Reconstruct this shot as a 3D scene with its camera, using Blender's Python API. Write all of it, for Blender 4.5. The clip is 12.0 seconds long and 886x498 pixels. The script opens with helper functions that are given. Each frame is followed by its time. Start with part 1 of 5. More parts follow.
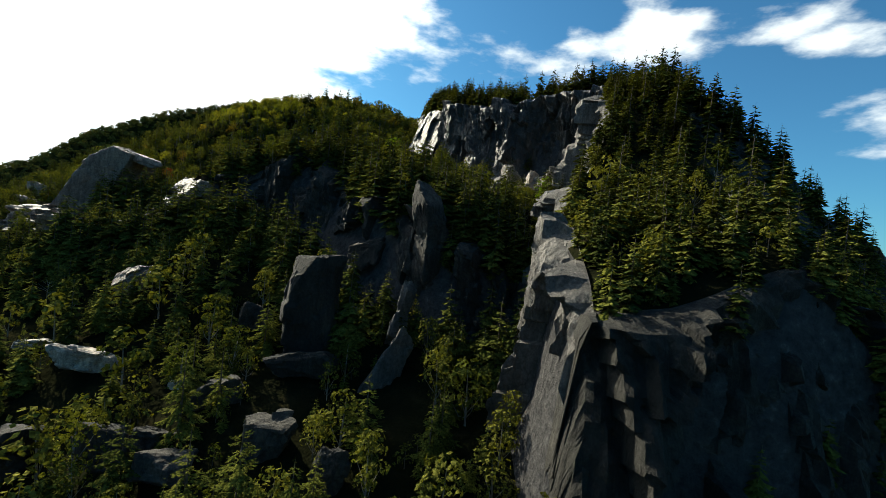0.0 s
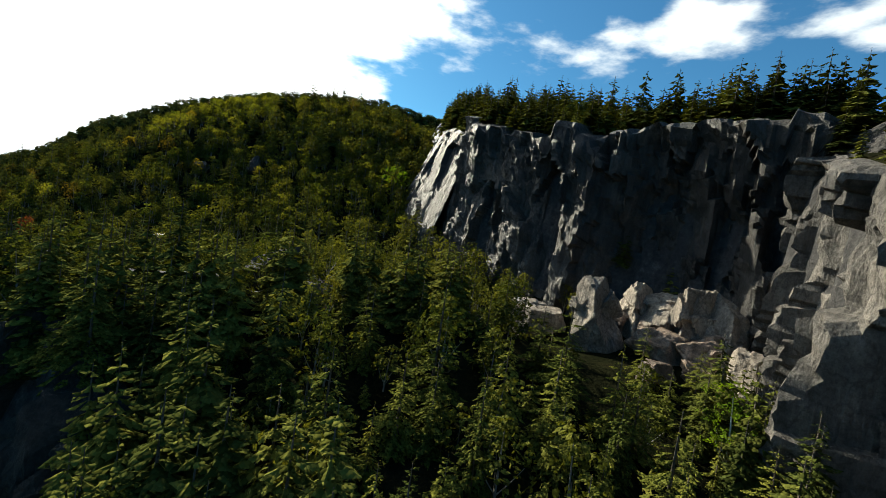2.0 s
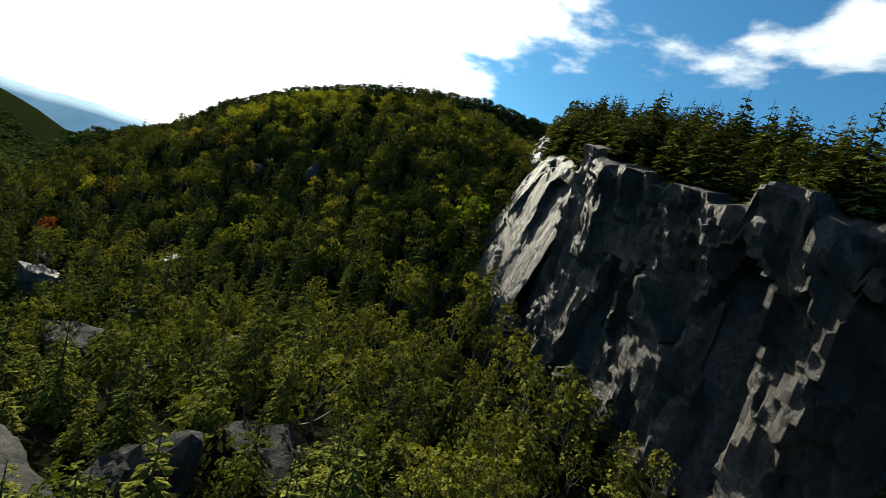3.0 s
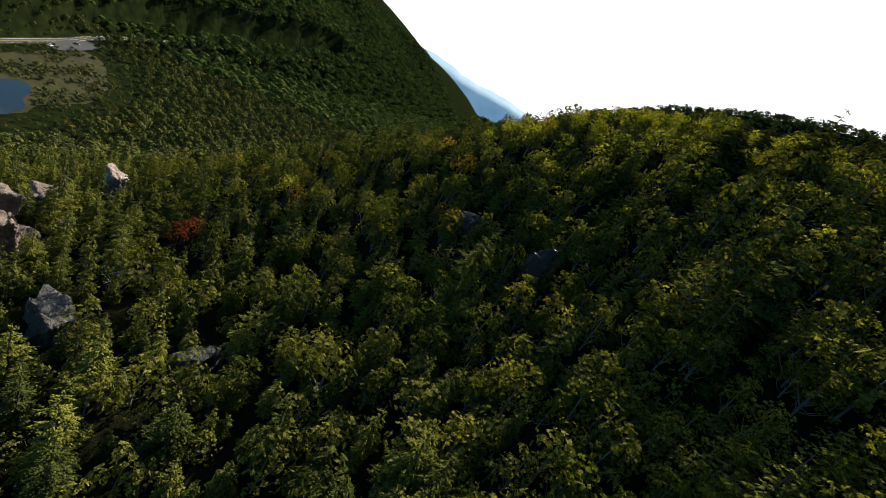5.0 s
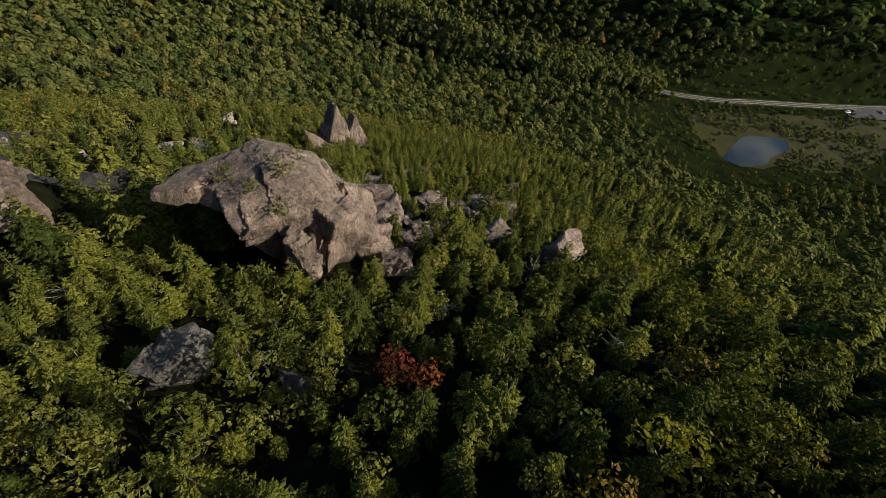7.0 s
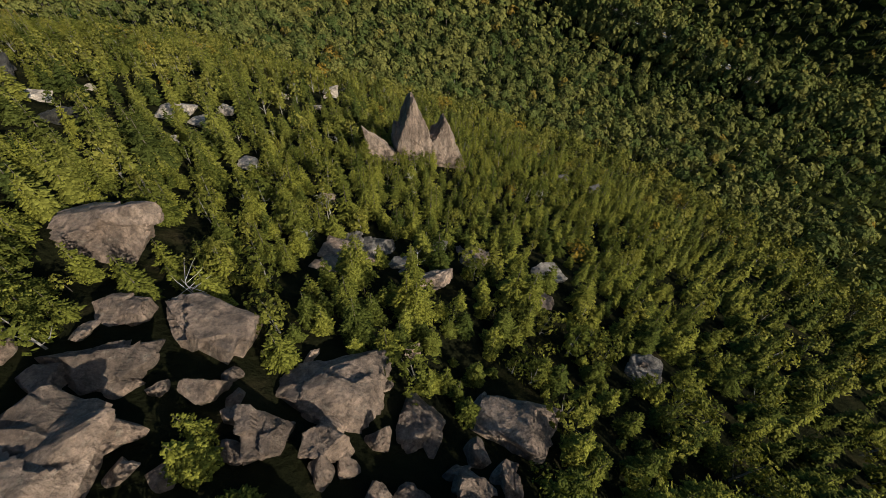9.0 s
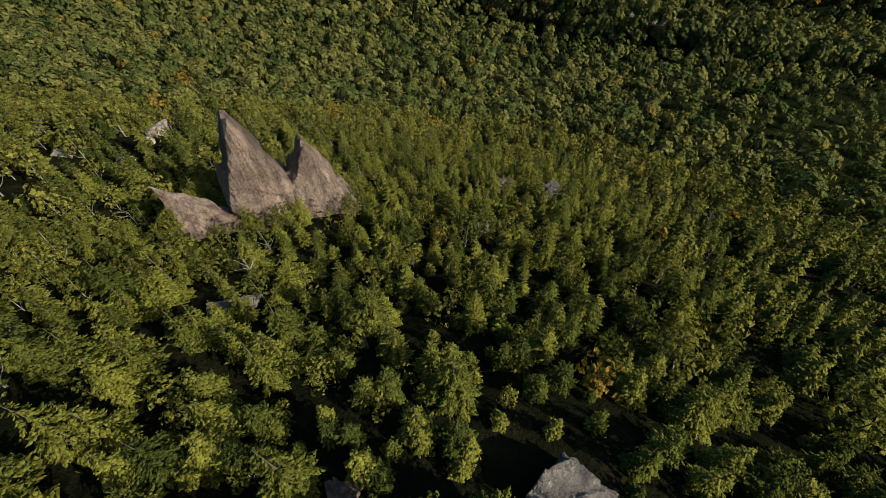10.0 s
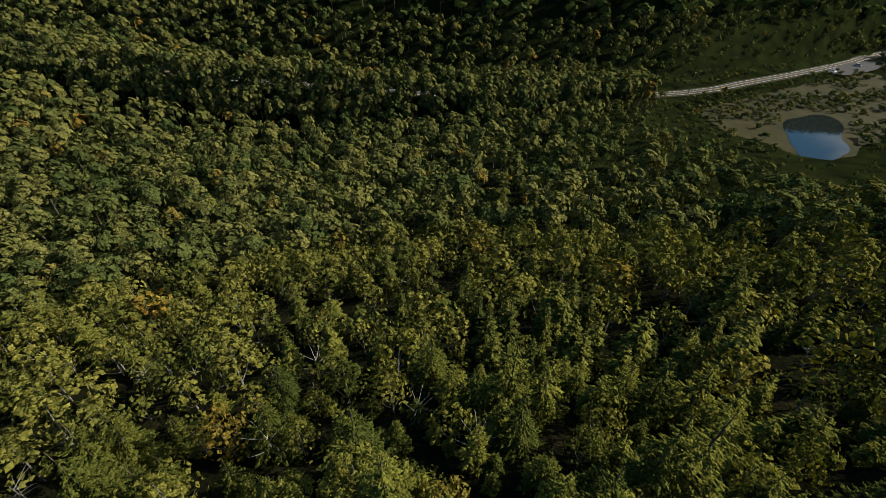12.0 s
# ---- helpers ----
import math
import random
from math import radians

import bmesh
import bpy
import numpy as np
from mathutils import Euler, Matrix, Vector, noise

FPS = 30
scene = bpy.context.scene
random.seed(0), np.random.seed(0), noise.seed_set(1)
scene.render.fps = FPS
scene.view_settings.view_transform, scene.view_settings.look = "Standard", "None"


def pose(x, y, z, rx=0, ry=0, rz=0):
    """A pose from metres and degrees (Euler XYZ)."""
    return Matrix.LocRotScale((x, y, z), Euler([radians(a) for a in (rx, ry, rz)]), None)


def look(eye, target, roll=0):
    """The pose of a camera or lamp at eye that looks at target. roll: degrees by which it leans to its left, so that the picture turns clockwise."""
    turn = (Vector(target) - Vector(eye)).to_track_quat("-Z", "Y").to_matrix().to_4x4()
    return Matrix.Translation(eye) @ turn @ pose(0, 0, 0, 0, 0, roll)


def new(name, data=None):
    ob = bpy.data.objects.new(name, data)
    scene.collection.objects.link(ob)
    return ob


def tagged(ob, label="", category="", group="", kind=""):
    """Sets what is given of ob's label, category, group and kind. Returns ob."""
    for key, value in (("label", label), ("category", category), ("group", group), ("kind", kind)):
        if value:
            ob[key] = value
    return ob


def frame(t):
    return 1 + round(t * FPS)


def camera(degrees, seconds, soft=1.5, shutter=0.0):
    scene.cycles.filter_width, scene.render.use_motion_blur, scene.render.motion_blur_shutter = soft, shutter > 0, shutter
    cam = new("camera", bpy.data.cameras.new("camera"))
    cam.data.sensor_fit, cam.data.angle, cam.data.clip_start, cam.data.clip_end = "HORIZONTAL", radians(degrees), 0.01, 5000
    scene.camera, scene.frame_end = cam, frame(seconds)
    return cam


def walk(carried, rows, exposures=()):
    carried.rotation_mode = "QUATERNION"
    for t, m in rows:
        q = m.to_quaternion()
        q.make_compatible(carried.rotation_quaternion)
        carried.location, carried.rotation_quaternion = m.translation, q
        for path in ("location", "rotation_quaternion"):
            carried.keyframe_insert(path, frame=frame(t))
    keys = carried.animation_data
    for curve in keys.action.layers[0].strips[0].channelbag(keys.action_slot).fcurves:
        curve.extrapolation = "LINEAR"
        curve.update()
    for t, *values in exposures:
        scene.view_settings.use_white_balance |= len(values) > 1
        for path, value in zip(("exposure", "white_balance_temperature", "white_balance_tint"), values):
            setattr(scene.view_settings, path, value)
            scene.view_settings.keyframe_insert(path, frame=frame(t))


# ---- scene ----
cam = camera(93.0, 12.0, 0.5)
# seconds, place in metres, turn in degrees
PATH = [
    (0, -4.00, 9.08, 2.76, 89.21, -6.53, -0.63),
    (0.5, -3.71, 20.23, 7.75, 88.97, -6.54, -0.57),
    (1, -3.60, 31.17, 12.64, 88.60, -6.59, -0.23),
    (1.5, -3.89, 42.26, 17.39, 88.38, -6.68, -0.16),
    (2, -4.60, 53.23, 21.93, 87.51, -8.73, 2.89),
    (2.5, -5.63, 64.11, 26.26, 86.06, -12.13, 9.18),
    (2.7, -6.28, 68.33, 27.82, 85.53, -13.76, 11.64),
    (4.3, -17.54, 101.48, 38.62, 77.26, -21.69, 36.65),
    (4.5, -19.98, 105.43, 39.44, 75.26, -23.33, 42.08),
    (5, -27.09, 114.84, 40.93, 66.76, -28.03, 64.54),
    (5.5, -36.17, 122.51, 41.38, 57.20, -26.44, 91.81),
    (6, -46.69, 127.68, 40.97, 48.97, -22.67, 118.28),
    (6.5, -57.87, 129.69, 39.27, 44.14, -15.23, 141.10),
    (7, -68.78, 127.92, 36.91, 41.64, -7.28, 152.93),
    (7.2, -72.93, 126.36, 35.68, 41.12, -5.63, 158.60),
    (8.8, -96.26, 99.56, 19.33, 39.61, -5.32, -178.93),
    (9, -98.11, 94.97, 16.82, 39.36, -3.20, -178.91),
    (9.5, -101.93, 83.09, 9.67, 39.27, 1.11, 177.03),
    (10, -104.92, 70.73, 1.70, 39.55, 0.38, 166.04),
    (10.5, -108.15, 57.60, -6.94, 42.17, -3.13, 155.97),
    (11, -112.04, 44.79, -14.92, 45.69, -5.37, 148.02),
    (11.5, -117.55, 31.84, -22.29, 49.08, -4.69, 140.07),
    (12, -124.60, 19.12, -29.01, 52.05, -1.51, 133.11),
]
# the clip's camera closes down while it looks towards the sun
walk(cam, [(t, pose(*row)) for t, *row in PATH], [(0.0, 1.05, 6550, 3), (2.7, 1.05, 6550, 3), (4.3, 1.2, 6550, 6), (5.0, 1.0, 6500, 8), (5.5, 0.7, 6450, 9), (6.0, 0.35, 6450, 9), (7.0, 0.4, 6500, 10), (9.0, 0.58, 6500, 10), (12.0, 0.55, 6500, 10)])

# ---- light ----
SUN_AZIMUTH, SUN_HEIGHT = radians(48), radians(31)   # azimuth to the left of +y
SUN_WAY = Vector((-math.sin(SUN_AZIMUTH) * math.cos(SUN_HEIGHT), math.cos(SUN_AZIMUTH) * math.cos(SUN_HEIGHT), math.sin(SUN_HEIGHT)))


def build_world():
    world = bpy.data.worlds.new("sky")
    scene.world = world
    world.use_nodes = True
    tree = world.node_tree
    n, link = tree.nodes, tree.links.new
    n.clear()
    out, bg = n.new("ShaderNodeOutputWorld"), n.new("ShaderNodeBackground")
    sky = n.new("ShaderNodeTexSky")
    sky.sky_type = "NISHITA"
    sky.sun_disc = False
    sky.sun_elevation, sky.sun_rotation = SUN_HEIGHT, -SUN_AZIMUTH
    sky.air_density, sky.dust_density, sky.ozone_density = 1.0, 0.6, 2.5
    where = n.new("ShaderNodeTexCoord")
    # clouds: two scales of noise on the sky's directions, thicker round the sun
    stretch = n.new("ShaderNodeMapping")
    stretch.inputs["Scale"].default_value = (1.0, 1.0, 2.6)
    stretch.inputs["Location"].default_value = (0.35, 0.1, 0.2)
    link(where.outputs["Generated"], stretch.inputs["Vector"])
    puff = n.new("ShaderNodeTexNoise")
    puff.inputs["Scale"].default_value, puff.inputs["Detail"].default_value, puff.inputs["Roughness"].default_value = 2.6, 7.0, 0.56
    link(stretch.outputs["Vector"], puff.inputs["Vector"])
    toward = n.new("ShaderNodeVectorMath")
    toward.operation = "DOT_PRODUCT"
    link(where.outputs["Generated"], toward.inputs[0])
    toward.inputs[1].default_value = tuple(SUN_WAY)
    bank = n.new("ShaderNodeMapRange")
    bank.interpolation_type = "SMOOTHSTEP"
    bank.inputs["From Min"].default_value, bank.inputs["From Max"].default_value = 0.69, 0.92
    bank.inputs["To Min"].default_value, bank.inputs["To Max"].default_value = 0.0, 0.42
    link(toward.outputs["Value"], bank.inputs["Value"])
    add = n.new("ShaderNodeMath")
    add.operation = "ADD"
    link(puff.outputs["Fac"], add.inputs[0])
    link(bank.outputs["Result"], add.inputs[1])
    # single small clouds on the open side
    for way, wide, amount in (((0.368, 0.798, 0.477), 0.14, 0.13), ((0.603, 0.681, 0.415), 0.15, 0.21), ((0.742, 0.618, 0.261), 0.24, 0.30), ((0.085, 0.895, 0.436), 0.10, 0.09), ((0.234, 0.86, 0.454), 0.06, 0.11)):
        near = n.new("ShaderNodeVectorMath")
        near.operation = "DISTANCE"
        link(where.outputs["Generated"], near.inputs[0])
        near.inputs[1].default_value = way
        lump = n.new("ShaderNodeMapRange")
        lump.interpolation_type = "SMOOTHSTEP"
        lump.inputs["From Min"].default_value, lump.inputs["From Max"].default_value = wide, 0.0
        lump.inputs["To Min"].default_value, lump.inputs["To Max"].default_value = 0.0, amount
        link(near.outputs["Value"], lump.inputs["Value"])
        more = n.new("ShaderNodeMath")
        more.operation = "ADD"
        link(add.outputs["Value"], more.inputs[0])
        link(lump.outputs["Result"], more.inputs[1])
        add = more
    cover = n.new("ShaderNodeMapRange")
    cover.interpolation_type = "SMOOTHSTEP"
    cover.inputs["From Min"].default_value, cover.inputs["From Max"].default_value = 0.625, 0.75
    link(add.outputs["Value"], cover.inputs["Value"])
    white = n.new("ShaderNodeMix")
    white.data_type = "RGBA"
    white.inputs[6].default_value = (24.0, 25.0, 26.0, 1)
    white.inputs[7].default_value = (58.0, 58.0, 57.0, 1)
    link(bank.outputs["Result"], white.inputs[0])
    mix = n.new("ShaderNodeMix")
    mix.data_type = "RGBA"
    link(cover.outputs["Result"], mix.inputs[0])
    deep = n.new("ShaderNodeMix")
    deep.data_type, deep.blend_type = "RGBA", "MULTIPLY"
    deep.inputs[0].default_value = 1.0
    deep.inputs[7].default_value = (1.1, 2.3, 2.8, 1)
    link(sky.outputs["Color"], deep.inputs[6])
    link(deep.outputs[2], mix.inputs[6])
    link(white.outputs[2], mix.inputs[7])
    link(mix.outputs[2], bg.inputs["Color"])
    bg.inputs["Strength"].default_value = 0.024
    link(bg.outputs["Background"], out.inputs["Surface"])


build_world()
sun = new("sun", bpy.data.lights.new("sun", "SUN"))
sun.data.energy, sun.data.angle, sun.data.color = 5.0, radians(0.6), (1.0, 0.91, 0.76)
sun.matrix_basis = look(SUN_WAY * 200, (0, 0, 0))


# ---- materials ----
def material(name):
    m = bpy.data.materials.new(name)
    m.use_nodes = True
    return m, m.node_tree.nodes, m.node_tree.links.new, m.node_tree.nodes["Principled BSDF"]


def ramp_node(n, stops):
    r = n.new("ShaderNodeValToRGB")
    while len(r.color_ramp.elements) < len(stops):
        r.color_ramp.elements.new(0.5)
    for e, (p, c) in zip(r.color_ramp.elements, stops):
        e.position, e.color = p, (*c, 1)
    return r


def noise_node(n, link, scale, detail=4.0, rough=0.55, coords=None):
    t = n.new("ShaderNodeTexNoise")
    t.inputs["Scale"].default_value, t.inputs["Detail"].default_value, t.inputs["Roughness"].default_value = scale, detail, rough
    if coords:
        link(coords, t.inputs["Vector"])
    return t


def mixed(n, link, kind, a, b, fac):
    m = n.new("ShaderNodeMix")
    m.data_type, m.blend_type = "RGBA", kind
    for socket, value in ((0, fac), (6, a), (7, b)):
        if hasattr(value, "is_linked"):
            link(value, m.inputs[socket])
        else:
            m.inputs[socket].default_value = value if socket == 0 else (*value, 1)
    return m.outputs[2]


def rock_material(name, dark, mid, pale, lichen=0.3, rough=0.62):
    m, n, link, b = material(name)
    geo = n.new("ShaderNodeNewGeometry")
    at = geo.outputs["Position"]
    big = noise_node(n, link, 0.12, 5, 0.6, at)
    tone = ramp_node(n, [(0.30, dark), (0.50, mid), (0.72, pale)])
    link(big.outputs["Fac"], tone.inputs["Fac"])
    streak = n.new("ShaderNodeMapping")
    streak.inputs["Scale"].default_value = (1.0, 1.0, 0.22)
    link(at, streak.inputs["Vector"])
    fine = noise_node(n, link, 1.3, 8, 0.68, streak.outputs["Vector"])
    grey = ramp_node(n, [(0.30, (0.36, 0.35, 0.34)), (0.50, (0.85, 0.84, 0.83)), (0.70, (1.5, 1.46, 1.42))])
    link(fine.outputs["Fac"], grey.inputs["Fac"])
    col = mixed(n, link, "MULTIPLY", tone.outputs["Color"], grey.outputs["Color"], 1.0)
    each = ramp_node(n, [(0.0, (0.72, 0.70, 0.68)), (1.0, (1.25, 1.2, 1.14))])
    link(n.new("ShaderNodeObjectInfo").outputs["Random"], each.inputs["Fac"])
    col = mixed(n, link, "MULTIPLY", col, each.outputs["Color"], 1.0)
    spots = noise_node(n, link, 2.6, 6, 0.7, at)
    lic = ramp_node(n, [(0.56, (0, 0, 0)), (0.68, (lichen, lichen, lichen))])
    link(spots.outputs["Fac"], lic.inputs["Fac"])
    col = mixed(n, link, "MIX", col, (0.26, 0.26, 0.21), lic.outputs["Color"])
    bent = n.new("ShaderNodeVectorMath")
    bent.operation = "MULTIPLY_ADD"
    bent.inputs[1].default_value = (1.3, 1.3, 1.3)
    link(fine.outputs["Color"], bent.inputs[0])
    link(at, bent.inputs[2])
    crack = n.new("ShaderNodeTexVoronoi")
    crack.feature = "DISTANCE_TO_EDGE"
    crack.inputs["Scale"].default_value = 0.42
    link(bent.outputs[0], crack.inputs["Vector"])
    seam = ramp_node(n, [(0.0, (0.25, 0.24, 0.23)), (0.035, (1, 1, 1))])
    link(crack.outputs["Distance"], seam.inputs["Fac"])
    col = mixed(n, link, "MULTIPLY", col, seam.outputs["Color"], 0.5)
    grain = noise_node(n, link, 4.0, 8, 0.78, at)
    speck = ramp_node(n, [(0.36, (0.55, 0.54, 0.53)), (0.5, (1, 1, 1)), (0.64, (1.4, 1.39, 1.37))])
    link(grain.outputs["Fac"], speck.inputs["Fac"])
    col = mixed(n, link, "MULTIPLY", col, speck.outputs["Color"], 1.0)
    link(col, b.inputs["Base Color"])
    b.inputs["Roughness"].default_value = rough
    b.inputs["Specular IOR Level"].default_value = 0.35
    bump0, bump = n.new("ShaderNodeBump"), n.new("ShaderNodeBump")
    bump0.inputs["Strength"].default_value, bump0.inputs["Distance"].default_value = 0.9, 0.16
    link(grain.outputs["Fac"], bump0.inputs["Height"])
    bump.inputs["Strength"].default_value, bump.inputs["Distance"].default_value = 1.0, 0.5
    link(fine.outputs["Fac"], bump.inputs["Height"])
    link(bump0.outputs["Normal"], bump.inputs["Normal"])
    link(bump.outputs["Normal"], b.inputs["Normal"])
    return m


def leaf_material(name, low, high, autumn, glow=0.35, leaf=0.10, holes=0.52):
    """Sprays of small leaves: each face is cut up into leaves of about the given size in metres."""
    m, n, link, b = material(name)
    tint = n.new("ShaderNodeAttribute")
    tint.attribute_name = "tint"
    geo, info = n.new("ShaderNodeNewGeometry"), n.new("ShaderNodeObjectInfo")
    add = n.new("ShaderNodeMath")
    add.operation = "ADD"
    link(tint.outputs["Fac"], add.inputs[0])
    link(info.outputs["Random"], add.inputs[1])
    wrap = n.new("ShaderNodeMath")
    wrap.operation = "FRACT"
    link(add.outputs["Value"], wrap.inputs[0])
    tone = ramp_node(n, [(0.0, low), (0.80, high), (0.965, high), (1.0, autumn)])
    link(wrap.outputs["Value"], tone.inputs["Fac"])
    cells = n.new("ShaderNodeTexVoronoi")
    cells.inputs["Scale"].default_value = 1 / leaf
    link(geo.outputs["Position"], cells.inputs["Vector"])
    leafy = ramp_node(n, [(0.0, (0.45, 0.46, 0.38)), (1.0, (1.6, 1.55, 1.36))])
    one = n.new("ShaderNodeSeparateXYZ")
    link(cells.outputs["Color"], one.inputs[0])
    link(one.outputs["X"], leafy.inputs["Fac"])
    col = mixed(n, link, "MULTIPLY", tone.outputs["Color"], leafy.outputs["Color"], 1.0)
    link(col, b.inputs["Base Color"])
    relief = n.new("ShaderNodeBump")
    relief.invert = True
    relief.inputs["Strength"].default_value, relief.inputs["Distance"].default_value = 0.7, 0.8 * leaf
    link(cells.outputs["Distance"], relief.inputs["Height"])
    link(relief.outputs["Normal"], b.inputs["Normal"])
    b.inputs["Roughness"].default_value = 1.0
    b.inputs["Specular IOR Level"].default_value = 0.0
    through_leaf, mix = n.new("ShaderNodeBsdfTranslucent"), n.new("ShaderNodeMixShader")
    warm = mixed(n, link, "MULTIPLY", col, (1.4, 1.4, 0.5), 1.0)
    link(warm, through_leaf.inputs["Color"])
    mix.inputs[0].default_value = glow
    link(b.outputs[0], mix.inputs[1])
    link(through_leaf.outputs[0], mix.inputs[2])
    gap = n.new("ShaderNodeMath")
    gap.operation = "LESS_THAN"
    gap.inputs[1].default_value = holes
    link(cells.outputs["Distance"], gap.inputs[0])
    clear, cut = n.new("ShaderNodeBsdfTransparent"), n.new("ShaderNodeMixShader")
    link(gap.outputs["Value"], cut.inputs[0])
    link(clear.outputs[0], cut.inputs[1])
    link(mix.outputs[0], cut.inputs[2])
    link(cut.outputs[0], n["Material Output"].inputs["Surface"])
    return m


def plain_material(name, a, c, scale, rough=0.85, bump=0.2):
    m, n, link, b = material(name)
    at = n.new("ShaderNodeNewGeometry").outputs["Position"]
    t = noise_node(n, link, scale, 6, 0.62, at)
    r = ramp_node(n, [(0.32, a), (0.70, c)])
    link(t.outputs["Fac"], r.inputs["Fac"])
    link(r.outputs["Color"], b.inputs["Base Color"])
    b.inputs["Roughness"].default_value = rough
    b.inputs["Specular IOR Level"].default_value = 0.12
    k = n.new("ShaderNodeBump")
    k.inputs["Strength"].default_value, k.inputs["Distance"].default_value = 0.7, bump
    link(t.outputs["Fac"], k.inputs["Height"])
    link(k.outputs["Normal"], b.inputs["Normal"])
    return m


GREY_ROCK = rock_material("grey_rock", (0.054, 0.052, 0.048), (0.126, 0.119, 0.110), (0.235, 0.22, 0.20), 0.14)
# the summit cliff's rock made lighter: grazing sun painted into the colour
SUNLIT_SLAB_ROCK = rock_material("sunlit_slab_rock", (0.024, 0.024, 0.024), (0.056, 0.054, 0.052), (0.12, 0.116, 0.11), 0.08, 0.5)
# two darker copies of GREY_ROCK, with shade put into their colour
SHADED_ROCK = rock_material("shaded_rock", (0.016, 0.0155, 0.015), (0.038, 0.0365, 0.035), (0.086, 0.080, 0.074), 0.06, 0.50)
MOSSY_SHADE_ROCK = rock_material("mossy_shade_rock", (0.014, 0.015, 0.013), (0.034, 0.034, 0.030), (0.078, 0.075, 0.068), 0.06, 0.9)
PINK_ROCK = rock_material("pink_rock", (0.085, 0.069, 0.057), (0.205, 0.156, 0.124), (0.32, 0.255, 0.208), 0.24)
PALE_ROCK = rock_material("pale_rock", (0.19, 0.168, 0.145), (0.31, 0.278, 0.24), (0.44, 0.40, 0.35), 0.15)
NEEDLES = leaf_material("needles", (0.031, 0.041, 0.0112), (0.106, 0.110, 0.0224), (0.09, 0.09, 0.0168), 0.06, 0.12, 0.66)
LEAVES = leaf_material("leaves", (0.045, 0.056, 0.0134), (0.120, 0.118, 0.0269), (0.15, 0.10, 0.0202), 0.20, 0.11, 0.66)
MID_NEEDLES = leaf_material("needle_sprays", (0.028, 0.037, 0.0112), (0.094, 0.098, 0.0224), (0.09, 0.09, 0.0168), 0.06, 0.22, 0.74)
MID_LEAVES = leaf_material("leaf_sprays", (0.046, 0.056, 0.0146), (0.122, 0.119, 0.0291), (0.16, 0.105, 0.0202), 0.13, 0.24, 0.74)
# brighter copy of LEAVES, with sunlight put into its colour
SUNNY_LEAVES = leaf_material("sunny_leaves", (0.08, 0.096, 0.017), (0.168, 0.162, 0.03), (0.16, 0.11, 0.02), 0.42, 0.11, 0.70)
FAR_LEAVES = leaf_material("distant_leaves", (0.036, 0.052, 0.0179), (0.098, 0.100, 0.0325), (0.13, 0.09, 0.0202), 0.06, 0.40, 0.78)
# cooler green for far trees: distance haze put into the leaf colour
HAZED_LEAVES = leaf_material("hazed_leaves", (0.028, 0.048, 0.016), (0.068, 0.088, 0.028), (0.09, 0.085, 0.03), 0.10, 0.40, 0.78)
RED_LEAVES = leaf_material("red_leaves", (0.10, 0.028, 0.018), (0.16, 0.052, 0.022), (0.18, 0.08, 0.03), 0.3, 0.14, 0.66)
BARK = plain_material("bark", (0.05, 0.042, 0.034), (0.13, 0.11, 0.09), 6.0)
GREY_BARK = plain_material("grey_bark", (0.10, 0.095, 0.085), (0.24, 0.225, 0.20), 4.0)
WHITE_BARK = plain_material("white_bark", (0.42, 0.40, 0.37), (0.70, 0.68, 0.64), 3.0)
GRASS = plain_material("meadow_grass", (0.013, 0.017, 0.004), (0.042, 0.036, 0.009), 0.10, 0.95, 0.3)


